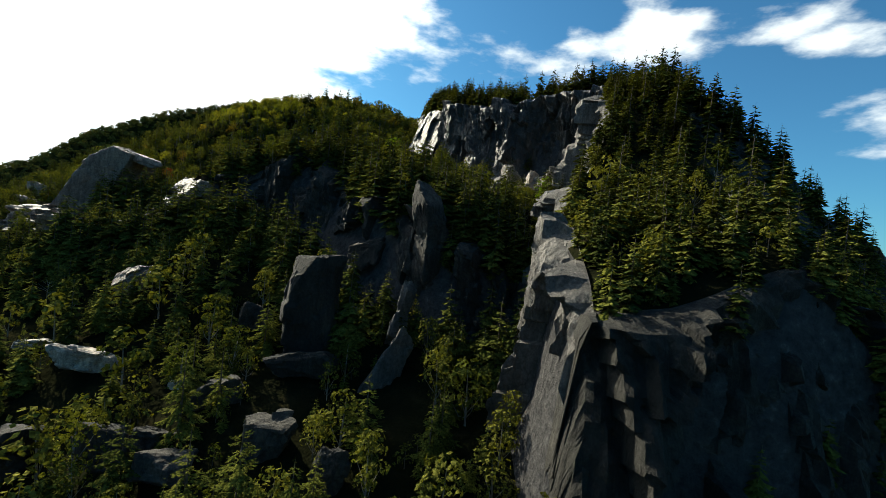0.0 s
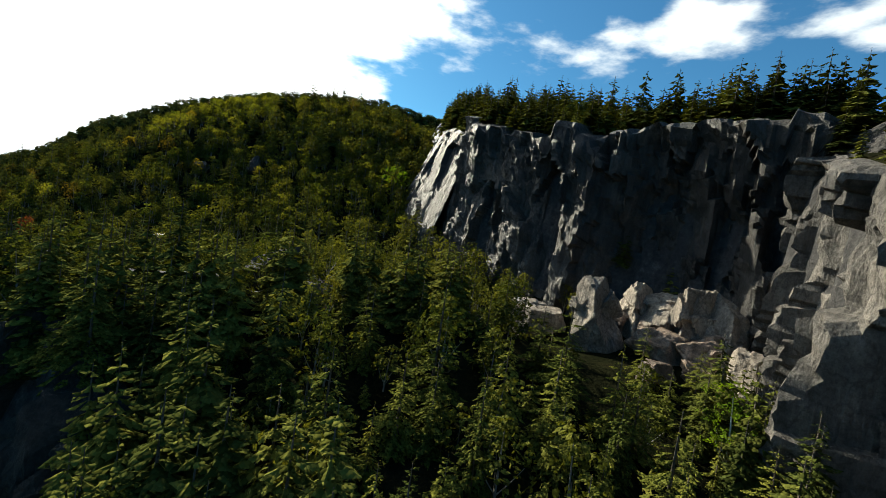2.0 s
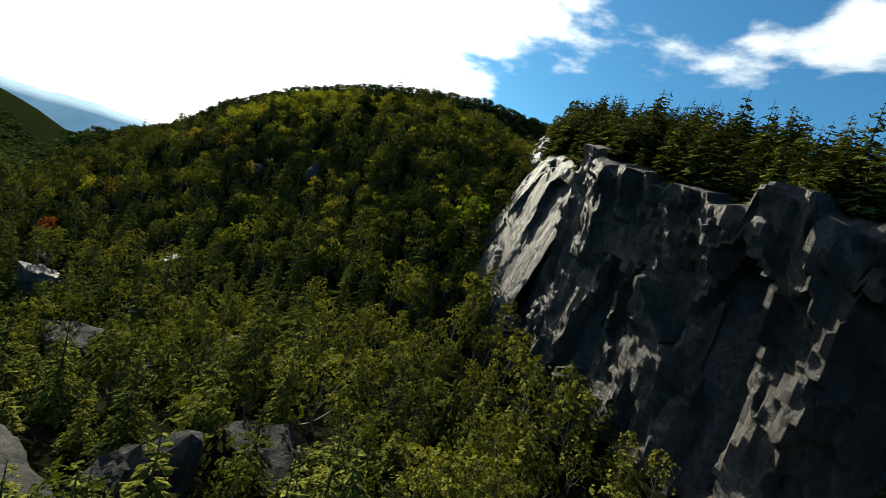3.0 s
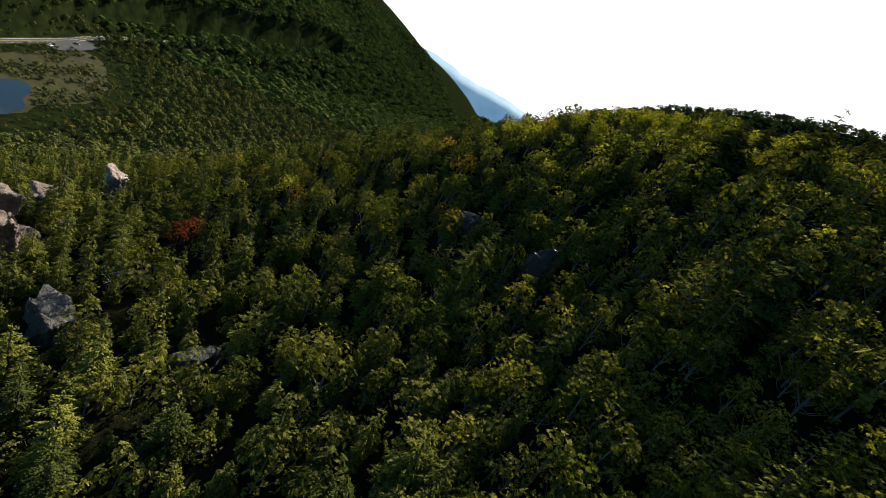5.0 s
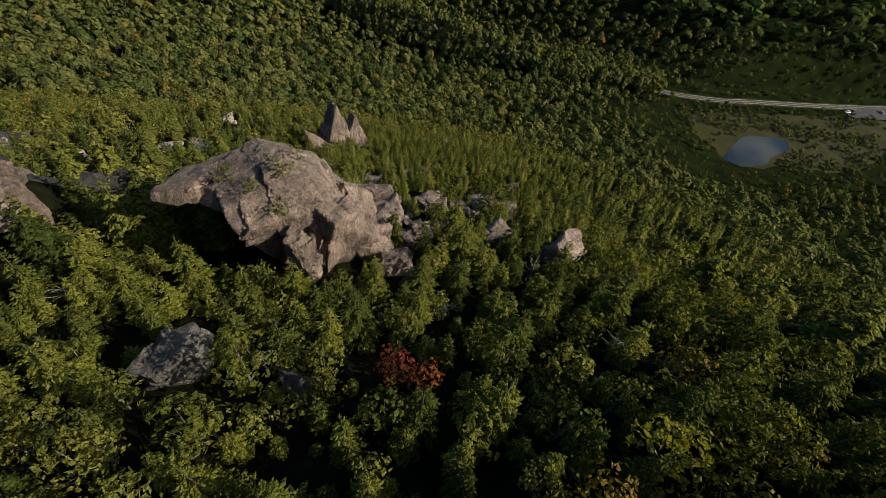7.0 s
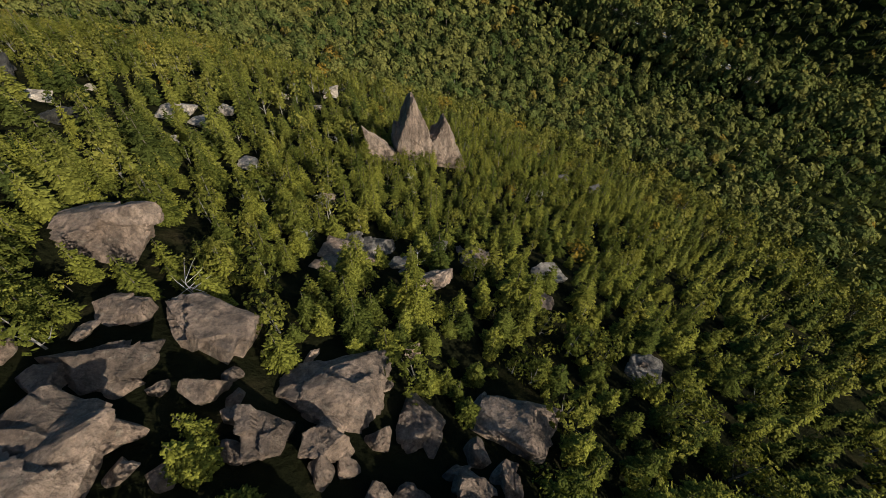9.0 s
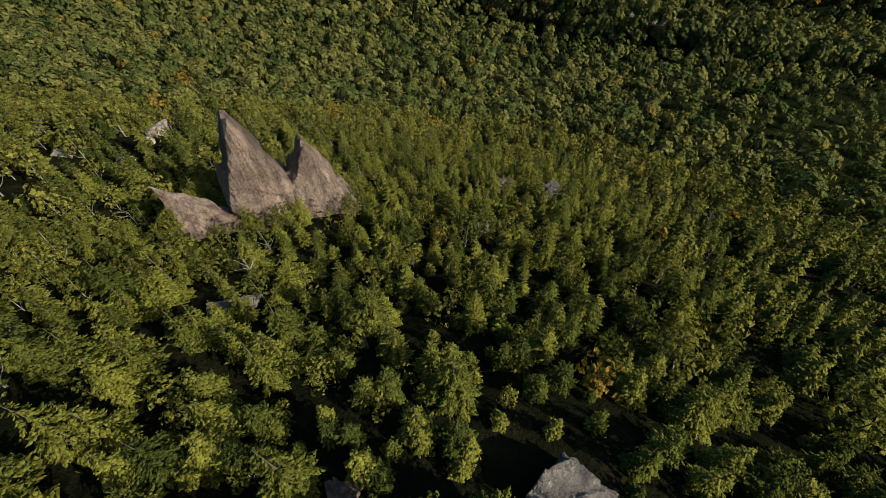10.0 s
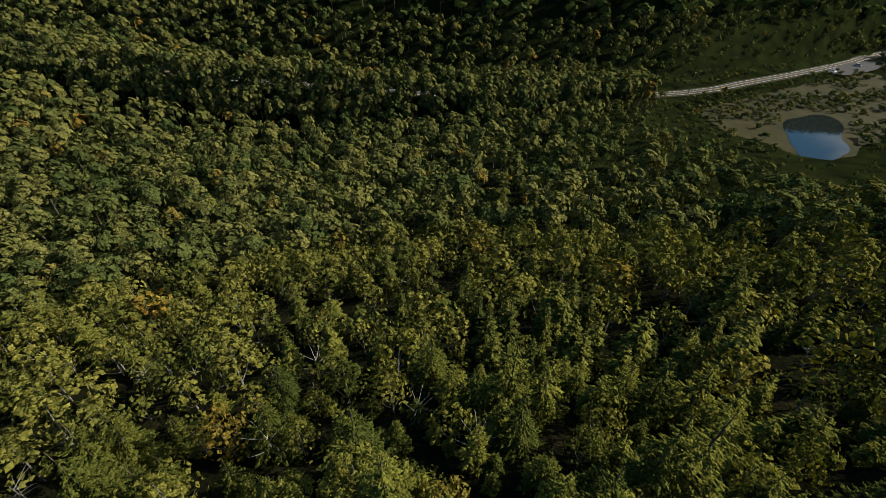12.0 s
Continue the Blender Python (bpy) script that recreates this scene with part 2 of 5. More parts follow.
def earth_material():
    """Moss and leaf litter, with bare rock where the ground is steep."""
    m, n, link, b = material("mossy_earth")
    geo = n.new("ShaderNodeNewGeometry")
    at = geo.outputs["Position"]
    patch, fine = noise_node(n, link, 0.30, 6, 0.62, at), noise_node(n, link, 1.6, 7, 0.68, at)
    # near black: shade between the trees is put into the earth's colour
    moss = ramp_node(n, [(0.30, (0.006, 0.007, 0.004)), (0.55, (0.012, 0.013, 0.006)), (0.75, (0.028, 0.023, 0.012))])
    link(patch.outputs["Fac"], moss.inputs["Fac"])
    stone = ramp_node(n, [(0.30, (0.025, 0.025, 0.026)), (0.60, (0.065, 0.063, 0.062)), (0.75, (0.12, 0.115, 0.11))])
    link(fine.outputs["Fac"], stone.inputs["Fac"])
    parts = n.new("ShaderNodeSeparateXYZ")
    link(geo.outputs["True Normal"], parts.inputs[0])
    steep = n.new("ShaderNodeMapRange")
    steep.inputs["From Min"].default_value, steep.inputs["From Max"].default_value = 0.66, 0.52
    link(parts.outputs["Z"], steep.inputs["Value"])
    col = mixed(n, link, "MIX", moss.outputs["Color"], stone.outputs["Color"], steep.outputs["Result"])
    # closed canopy on the far side of the valley, shade between crowns painted
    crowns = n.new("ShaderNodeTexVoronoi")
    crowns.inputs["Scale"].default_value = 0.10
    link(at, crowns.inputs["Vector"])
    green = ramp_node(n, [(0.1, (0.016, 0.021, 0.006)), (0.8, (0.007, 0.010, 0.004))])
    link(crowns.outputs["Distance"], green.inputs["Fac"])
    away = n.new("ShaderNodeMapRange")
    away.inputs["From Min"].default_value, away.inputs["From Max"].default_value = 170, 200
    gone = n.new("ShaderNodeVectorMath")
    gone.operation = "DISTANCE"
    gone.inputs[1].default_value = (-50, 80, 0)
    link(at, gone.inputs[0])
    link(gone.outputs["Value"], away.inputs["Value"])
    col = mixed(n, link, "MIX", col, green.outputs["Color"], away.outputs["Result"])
    link(col, b.inputs["Base Color"])
    b.inputs["Roughness"].default_value = 0.95
    b.inputs["Specular IOR Level"].default_value = 0.0
    k = n.new("ShaderNodeBump")
    k.inputs["Strength"].default_value, k.inputs["Distance"].default_value = 0.8, 0.5
    link(fine.outputs["Fac"], k.inputs["Height"])
    link(k.outputs["Normal"], b.inputs["Normal"])
    return m


EARTH = earth_material()
ASPHALT = plain_material("asphalt", (0.042, 0.042, 0.044), (0.068, 0.068, 0.068), 0.4, 0.9, 0.02)


# ---- the land ----
# broad swells of the mountainside: x, y, width, height over the valley floor
HILLS = [
    (-20, 100, 38, -16.6),
    (-60, 110, 38, -0.5),
    (-85, 75, 38, 4.0),
    (-50, 60, 38, 18.0),
    (-90, 35, 38, -15.9),
    (-20, 50, 38, -13.2),
    (10, 90, 38, 47.4),
    (0, 20, 38, 20.4),
    (-25, 150, 38, -5.5),
    (-70, 150, 38, 6.1),
    (-100, 110, 38, 10.7),
    (-120, 40, 38, 15.0),
    (-60, 20, 38, 9.3),
    (-40, -60, 110, 16.1),
    (-150, -60, 110, 4.8),
    (-150, 80, 110, -56.5),
    (-230, 0, 110, 44.7),
    (-100, 210, 110, 116.2),
    (70, 40, 110, 1.8),
    (-230, 140, 110, 15.8),
    (0, 180, 110, 75.1),
    (-330, 0, 110, -11.0),
    (-220, -180, 110, -19.6),
    (-28, 80, 18, 5.7),
    (-36, 50, 18, -2.3),
    (-12, 48, 18, -0.9),
    (10, 90, 18, -5.6),
    (-10, 118, 18, -9.8),
    (-78, 145, 30, 3.5),
    (-105, 125, 30, -8.5),
    (-60, 135, 24, -10.7),
    (-140, 60, 38, 4.6),
    (-150, 15, 38, -0.3),
    (-95, 0, 38, 15.0),
    (-45, 20, 30, 0.4),
    (-30, -10, 60, 7.6),
    (30, -90, 80, 9.0),
    (90, -60, 80, 23.5),
    (-10, -190, 110, -6.6),
    (-130, -160, 110, 0.3),
    (-90, 205, 50, -1.0),
    (-145, 265, 60, -2.5),
    (-230, -110, 80, -9.8),
    (-310, -70, 80, 2.7),
    (-210, 60, 60, 21.1),
    (-260, 30, 60, -16.4),
    (-15, 165, 40, 7.9),
    (-160, 300, 60, 1.8),
]
VALLEY = -106.0


def rise(v, a, b):
    t = np.clip((v - a) / (b - a), 0, 1)
    return t * t * (3 - 2 * t)


def step(d, tall, sharp=3.0, wide=34.0):
    """A cliff on the line d = 0, that fades into the slope on both sides."""
    return tall * (rise(d, -sharp, sharp) - rise(d, -wide, wide))


def wobble(x, y, size):
    return np.sin(x / size + 1.3 * np.sin(y / size * 0.7)) * np.cos(y / size * 1.1 + 0.8 * np.sin(x / size * 0.6))


def beside(x, y, line):
    """Signed distance from a line of plan points; positive on its right-hand side."""
    best, sign = np.full(np.shape(x), 1e9), np.ones(np.shape(x))
    for (ax, ay), (bx, by) in zip(line, line[1:]):
        ux, uy = bx - ax, by - ay
        q = np.clip(((x - ax) * ux + (y - ay) * uy) / (ux * ux + uy * uy), 0, 1)
        d = np.hypot(x - ax - q * ux, y - ay - q * uy)
        near = d < best
        best = np.where(near, d, best)
        sign = np.where(near, np.where((x - ax) * uy - (y - ay) * ux > 0, 1, -1), sign)
    return best * sign


# middle line of the road in the valley, in plan
ROAD = [(-1080, 370), (-903, 222), (-770, 95), (-688, 53), (-612, 25), (-568, 14), (-521, -1), (-483, -14), (-448, -27), (-421, -36), (-392, -51), (-372, -66), (-354, -84),
        (-326, -106), (-292, -141), (-256, -193), (-218, -250), (-170, -350), (-140, -480)]
# feet of the cliffs, in plan
SUMMIT_CLIFF = [(62, 64), (38, 80), (27, 89), (20, 93.5), (12, 101), (3, 110), (-3.5, 116.5), (-8, 124), (-13.5, 135), (-14, 144), (-13, 156), (-16, 178), (-21, 210)]
LOWER_BAND = [(6, 52), (-3, 52), (-14, 60.5), (-21, 69), (-32, 76), (-46, 79), (-57, 74)]


def over_road(x, y):
    """How far a place lies beyond the road, towards the far mountain."""
    a = -0.51 * (x + 421) - 0.86 * (y + 36)
    b = -0.85 * (x + 343) - 0.52 * (y + 156)
    return np.minimum(a, b)


def pond_reach(x, y):
    u, v = (x + 383) * 0.99 + (y - 20) * 0.12, -(x + 383) * 0.12 + (y - 20) * 0.99
    return np.hypot(u / 35, v / (14 + 2.0 * np.sin(u / 9)))


def meadow_reach(x, y):
    u, v = (x + 440) * 0.98 - (y - 10) * 0.17, (x + 440) * 0.17 + (y - 10) * 0.98
    return np.hypot(u / 100, v / 48)


def ground(x, y):
    x, y = np.asarray(x, float), np.asarray(y, float)
    z = VALLEY + 0 * x
    for cx, cy, wide, tall in HILLS:
        z = z + tall * np.exp(-((x - cx) ** 2 + (y - cy) ** 2) / (2 * wide * wide))
    # the buttress
    edge = np.interp(y, [0, 30, 36, 46, 53, 58, 66, 71, 79, 90, 100], [0, 2, 3, 4.3, 6, 9.5, 14, 15.5, 17.5, 21, 26])
    crest = np.interp(y, [-20, 20, 29.5, 32.5, 36, 40, 48, 53, 58, 66, 71, 79, 90, 110], [-60, -32, -26, -3, 0, 2.3, 5.5, 8, 13, 21, 25.5, 28.5, 32, 40])
    top = np.interp(y, [30, 45, 65], [14, 18, 14])
    flank = crest + 0.3 * np.minimum(x - edge, top) - 0.7 * np.maximum(0, x - edge - top)
    z = z + np.maximum(0, flank - z) * rise(x - edge, 0.3, 2.3) * (1 - rise(y, 95, 125)) * rise(y, -15, 15)
    # rock band below the terrace
    d = beside(x, y, LOWER_BAND)
    z = z + step(d - 0.8, 10, 2.5, 26) * rise(x, -60, -44) * (1 - rise(x, 0, 7))
    # the plateau over the summit cliff
    d = beside(x, y, SUMMIT_CLIFF) - 4.0 * np.exp(-((x - 16.5) ** 2 + (y - 96.5) ** 2) / 45)
    top = 37.5 + 0.28 * np.maximum(0, y - 115) - 3.6 + 0.5 * np.clip(d, 0, 9) + 0.1 * np.clip(d - 9, 0, 16) - 1.3 * np.maximum(0, x - 29)
    z = z + (np.maximum(top, z) - z) * rise(d, 0.3, 2.5) * (1 - rise(y, 195, 240))
    # a hollow at the foot of the cliff
    z = z - 4 * np.exp(-((x - 5) / 12) ** 2 - ((y - 99) / 10) ** 2) * (1 - rise(d, -1.0, 3.0))
    # the round hill behind
    way, away = np.degrees(np.arctan2(-x - 18, y - 101)), np.hypot(x + 18, y - 101)
    crown = np.interp(way, [-40, -20, 0, 13, 18.7, 25.6, 31.1, 37.7, 45.2, 50, 54, 58, 66], [0, 150, 270, 284, 279, 267, 251, 226, 184, 141, 124, 96, 0])
    z = z + crown * np.exp(-((away - 540) / np.where(away > 540, 330, 135)) ** 2)
    # the mountains over the valley
    beyond = np.maximum(over_road(x, y), -0.78 * (x + 660) - 0.62 * (y - 80))
    flank = 400 * (1 - np.exp(-np.maximum(0, beyond - 14) * 0.62 / 400)) * (1 + 0.10 * wobble(x, y, 110))
    way, away = np.degrees(np.arctan2(-x - 25, y - 118)), np.hypot(x + 25, y - 118)
    slope = np.interp(way, [0, 50, 55, 57.6, 62.5, 65.2, 70.4, 73.9, 77.5, 100, 140, 180], [-12, -8, -4.2, -2.5, 0.4, 1.3, 3.3, 5.0, 6.3, 15, 30, 30])
    spur = 146 + np.minimum(away, 1700) * np.tan(np.radians(slope)) - 0.12 * np.maximum(0, away - 1700)
    far = np.where(y < 118 - 3 * (x + 25), np.minimum(flank, np.maximum(0, np.where(way < 0, 900, spur))), 0)
    south = rise(-y - 0.2 * x, 420, 1300) * 200 * rise(x, -250, 200)
    z = z + far + south
    # level ground under the road, and the pond's hollow
    flat = (1 - rise(np.abs(beside(x, y, ROAD)), 9, 26)) * rise(-x - 0.6 * y, 60, 160)
    z = z + (-103.2 - z) * flat
    wet = 1 - rise(meadow_reach(x, y), 0.7, 1.5)
    z = z + (-104.6 - z) * wet * (1 - flat)
    z = z - 1.6 * (1 - rise(pond_reach(x, y), 0.8, 1.25))
    rough = np.clip((z + 98) / 30, 0, 1)
    return z + (0.8 * wobble(x, y, 6.0) + 0.4 * wobble(x + 40, y, 2.4)) * rough


def spread(fine_a, fine_b, step_size, far_a, far_b):
    """Grid lines, fine between two places and ever wider beyond."""
    mid = list(np.arange(fine_a, fine_b + 0.01, step_size))
    out, v, s = [], fine_b, step_size
    while v < far_b:
        s *= 1.07
        v += s
        out.append(v)
    low, v, s = [], fine_a, step_size
    while v > far_a:
        s *= 1.07
        v -= s
        low.append(v)
    return np.array(low[::-1] + mid + out)


def mesh_of(name, verts, faces, mats=(), which=None, tint=None, smooth=False):
    """A mesh from arrays: verts (n, 3) and faces (m, 3 or 4)."""
    verts, faces = np.asarray(verts, np.float32), np.asarray(faces, np.int32)
    me = bpy.data.meshes.new(name)
    k = faces.shape[1]
    me.vertices.add(len(verts))
    me.vertices.foreach_set("co", verts.ravel())
    me.loops.add(faces.size)
    me.loops.foreach_set("vertex_index", faces.ravel())
    me.polygons.add(len(faces))
    me.polygons.foreach_set("loop_start", np.arange(0, faces.size, k, dtype=np.int32))
    for m in mats:
        me.materials.append(m)
    if which is not None:
        me.polygons.foreach_set("material_index", np.asarray(which, np.int32))
    me.polygons.foreach_set("use_smooth", np.full(len(faces), smooth))
    if tint is not None:
        me.attributes.new("tint", "FLOAT", "POINT").data.foreach_set("value", np.asarray(tint, np.float32))
    me.update(calc_edges=True)
    return me


def grid_faces(nu, nv):
    i = np.arange(nu - 1)[:, None] * nv + np.arange(nv - 1)[None, :]
    return np.stack([i, i + nv, i + nv + 1, i + 1], -1).reshape(-1, 4)


def build_ground():
    xs, ys = spread(-180, 66, 1.5, -4600, 4600), spread(-30, 205, 1.5, -4600, 4800)
    gx, gy = np.meshgrid(xs, ys, indexing="ij")
    v = np.stack([gx, gy, ground(gx, gy)], -1).reshape(-1, 3)
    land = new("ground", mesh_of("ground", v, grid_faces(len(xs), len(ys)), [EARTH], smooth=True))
    tagged(land, "steep mountainside of dark mossy earth and rock", "ground", kind="structure")


build_ground()


# ---- trees ----
def tube(v, f, points, radii, sides=4):
    """One bent, tapering limb of quads through the points."""
    rings = []
    for k, p in enumerate(points):
        way = (Vector(points[min(k + 1, len(points) - 1)]) - Vector(points[max(k - 1, 0)])).normalized()
        side = way.orthogonal().normalized()
        up = way.cross(side)
        rings.append(len(v))
        for j in range(sides):
            q = 6.28319 * j / sides
            v.append(tuple(Vector(p) + radii[k] * (math.cos(q) * side + math.sin(q) * up)))
    for a, b in zip(rings, rings[1:]):
        for j in range(sides):
            f.append((a + j, a + (j + 1) % sides, b + (j + 1) % sides, b + j))


def spruce_shape(levels, arms, rng, droop=0.70, width=0.26, ragged=0.35, split=True):
    """A spruce 1 m tall, in quads: trunk first, then sprays of needles along drooping boughs."""
    v, f = [], []
    tube(v, f, [(0, 0, -0.15), (0, 0, 0.4), (0, 0, 0.97)], [0.018, 0.012, 0.002])
    fronds = len(f)

    def spray(x, y, z, a, length, wide, fall):
        c, s = math.cos(a), math.sin(a)
        i = len(v)
        v.extend([(x, y, z), (x + 0.55 * length * c - wide * s, y + 0.55 * length * s + wide * c, z + 0.45 * fall - 0.55 * wide),
                  (x + length * c, y + length * s, z + fall), (x + 0.55 * length * c + wide * s, y + 0.55 * length * s - wide * c, z + 0.45 * fall - 0.55 * wide)])
        f.append((i, i + 1, i + 2, i + 3))

    for l in range(levels):
        q = l / (levels - 1)
        z = 0.09 + 0.86 * q
        reach = width * (1.0 - q) ** 0.72 * (0.6 + 0.4 * min(1, q * 6)) + 0.02
        n = max(4, int(round(arms * (1 - 0.5 * q))))
        turn = rng.uniform(0, 6.28)
        for k in range(n):
            if rng.random() < 0.05:
                continue
            a = turn + 6.283 * k / n + rng.uniform(-0.3, 0.3)
            r = reach * rng.uniform(1 - ragged, 1.0 + 0.3 * ragged)
            z0 = z + rng.uniform(-0.025, 0.025)
            fall = -droop * r * rng.uniform(0.3, 1.3) + 0.4 * r * q
            c, s = math.cos(a), math.sin(a)
            if not split:
                spray(0, 0, z0 + 0.02, a, r, r * rng.uniform(0.30, 0.44), fall)
                continue
            spray(0.05 * r * c, 0.05 * r * s, z0 + 0.01, a, 0.62 * r, 0.20 * r, 0.5 * fall)
            bx, by, bz = 0.38 * r * c, 0.38 * r * s, z0 + 0.42 * fall
            spray(bx, by, bz + 0.012, a + rng.uniform(0.45, 0.8), 0.50 * r, 0.14 * r, 0.45 * fall)
            spray(bx, by, bz - 0.004, a - rng.uniform(0.45, 0.8), 0.50 * r, 0.14 * r, 0.45 * fall)
            spray(0.5 * r * c, 0.5 * r * s, bz, a + rng.uniform(-0.15, 0.15), 0.52 * r, 0.13 * r, 0.62 * fall)
    return np.array(v, np.float32), np.array(f, np.int32), fronds


def leafy_shape(tufts, leaves, rng, leaf=0.06, wide=0.36, low=0.30, limbs=5, calm=1.0):
    """A broad-leaved tree 1 m tall, in quads: trunk and limbs first, then leaves that shingle uneven clumps."""
    v, f = [], []
    lx, ly = rng.uniform(-0.07, 0.07), rng.uniform(-0.07, 0.07)
    tube(v, f, [(0, 0, -0.15), (0.3 * lx, 0.3 * ly, 0.3), (lx, ly, 0.8)], [0.017, 0.012, 0.003])
    clumps = [(lx, ly, 0.84, 0.15 * wide / 0.36)]
    golden = rng.uniform(0, 6.28)
    for k in range(tufts - 1):
        q = (k + 0.5) / (tufts - 1)
        z = low + (0.80 - low) * q ** 0.85
        rim = wide * math.sqrt(max(0.08, 1 - (1.25 * (z - low) / (0.95 - low) - 0.32) ** 2))
        golden += 2.4 + rng.uniform(-0.4, 0.4)
        rad = rim * rng.uniform(0.45, 0.80)
        clumps.append((lx * z + rad * math.cos(golden), ly * z + rad * math.sin(golden), z + rng.uniform(-0.04, 0.06), rng.uniform(0.30, 0.50) * wide))
    for x, y, z, size in clumps[1:1 + limbs]:
        z0 = max(0.12, z - 0.30)
        tube(v, f, [(0.7 * lx * z0, 0.7 * ly * z0, z0), (0.5 * x, 0.5 * y, z - 0.16), (x, y, z)], [0.008, 0.006, 0.002], 3)
    first = len(f)
    for x, y, z, size in clumps:
        here = Vector((x, y, z))
        for k in range(leaves):
            # golden spiral over the clump, sparse below
            h = 1 - 1.62 * (k + rng.random()) / leaves
            a = 2.4 * k + rng.uniform(-0.5, 0.5)
            w = math.sqrt(max(0, 1 - h * h))
            out = Vector((w * math.cos(a), w * math.sin(a), h))
            c = here + Vector((out.x, out.y, 0.82 * out.z)) * size * rng.uniform(0.72, 1.12)
            crown_out = Vector((c.x - lx * z, c.y - ly * z, 0.9 * (c.z - low - 0.12))).normalized()
            n = (out.lerp(crown_out, 1 - 0.7 * calm) + calm * Vector((rng.gauss(0, 0.38), rng.gauss(0, 0.38), rng.gauss(0.05, 0.35)))).normalized()
            side = Matrix.Rotation(rng.uniform(0, 6.28), 3, n) @ n.orthogonal().normalized()
            up = n.cross(side)
            r = leaf * rng.uniform(0.65, 1.3)
            i = len(v)
            v += [tuple(c + side * r), tuple(c + up * r * 0.7), tuple(c - side * r), tuple(c - up * r * 0.7)]
            f.append((i, i + 1, i + 2, i + 3))
    return np.array(v, np.float32), np.array(f, np.int32), first


rng = random.Random(7)
SPRUCE_NEAR = [spruce_shape(12, 7, rng, width=rng.uniform(0.24, 0.34)) for k in range(7)]
SPRUCE_MID = [spruce_shape(12, 8, rng, width=rng.uniform(0.25, 0.34), split=False) for k in range(6)]
SPRUCE_FAR = [spruce_shape(8, 7, rng, width=0.32, split=False) for k in range(4)]
SPRUCE_LOW = [spruce_shape(9, 7, rng, width=rng.uniform(0.34, 0.44), split=False) for k in range(5)]
LEAFY_LOW = [leafy_shape(6, 8, rng, leaf=0.085, wide=0.42, low=0.15, limbs=0, calm=0.9) for k in range(5)]
LEAFY_NEAR = [leafy_shape(13, 15, rng, leaf=0.040, wide=rng.uniform(0.23, 0.32), low=0.26, calm=0.9) for k in range(7)]
LEAFY_MID = [leafy_shape(9, 10, rng, leaf=0.058, wide=rng.uniform(0.26, 0.34), low=0.28, limbs=2, calm=0.7) for k in range(6)]
LEAFY_FAR = [leafy_shape(6, 8, rng, leaf=0.098, wide=rng.uniform(0.33, 0.40), low=0.42, limbs=0, calm=0.45) for k in range(6)]
LEAFY_LAST = [leafy_shape(4, 5, rng, leaf=0.165, wide=0.40, low=0.45, limbs=0, calm=0.45) for k in range(5)]


def forest(name, shapes, mats, spots, label):
    """Many trees in one mesh. spots: x, y, z, height, girth, turn, tint."""
    if not len(spots):
        return
    vs, fs, ws, ts, base = [], [], [], [], 0
    for k, (x, y, z, h, g, a, t) in enumerate(spots):
        v, f, first = shapes[k % len(shapes)]
        c, s = math.cos(a), math.sin(a)
        p = np.empty_like(v)
        p[:, 0], p[:, 1], p[:, 2] = x + h * g * (v[:, 0] * c - v[:, 1] * s), y + h * g * (v[:, 0] * s + v[:, 1] * c), z + h * v[:, 2]
        vs.append(p)
        fs.append(f + base)
        w = np.ones(len(f), np.int32)
        w[:first] = 0
        ws.append(w)
        ts.append(np.full(len(v), t, np.float32))
        base += len(v)
    ob = new(name, mesh_of(name, np.concatenate(vs), np.concatenate(fs), mats, np.concatenate(ws), np.concatenate(ts)))
    return tagged(ob, label, "trees", kind="stuff")


# bare places: x, y, radius
BARE = []
# the stretch of mountainside that is looked at from near by
NEAR_LINE = [(0, 10), (-2, 70), (-18, 105), (-40, 125), (-75, 120), (-95, 85), (-105, 50), (-120, 20)]


def near_distance(x, y):
    best = np.full(np.shape(x), 1e9)
    for (ax, ay), (bx, by) in zip(NEAR_LINE, NEAR_LINE[1:]):
        ux, uy = bx - ax, by - ay
        q = np.clip(((x - ax) * ux + (y - ay) * uy) / (ux * ux + uy * uy), 0, 1)
        best = np.minimum(best, np.hypot(x - ax - q * ux, y - ay - q * uy))
    return best


def scatter(x0, x1, y0, y1, gap, seed):
    r = np.random.RandomState(seed)
    gx, gy = np.meshgrid(np.arange(x0, x1, gap), np.arange(y0, y1, gap), indexing="ij")
    x, y = (gx + r.uniform(-0.48, 0.48, gx.shape) * gap).ravel(), (gy + r.uniform(-0.48, 0.48, gy.shape) * gap).ravel()
    return x, y, r


def slope_at(x, y, e=1.5):
    return np.hypot(ground(x + e, y) - ground(x - e, y), ground(x, y + e) - ground(x, y - e)) / (2 * e)


def allowed(x, y, r, steep=1.5):
    ok = slope_at(x, y) < np.where((x > 6) & (y < 95), 1.7, steep)
    for bx, by, br in BARE:
        ok &= np.hypot(x - bx, y - by) > br
    ok &= meadow_reach(x, y) > 1.0
    ok &= np.abs(beside(x, y, ROAD)) > 6.5
    ok &= np.hypot((x + 556) / 46, (y - 20) / 17) > 1
    return ok


def islands(faces):
    """Splits faces into connected pieces, in their order."""
    out, seen = [], set()
    for face in faces.tolist():
        if out and seen & set(face):
            out[-1].append(face)
            seen |= set(face)
        else:
            out.append([face])
            seen = set(face)
    return [np.array(p, np.int32) for p in out]


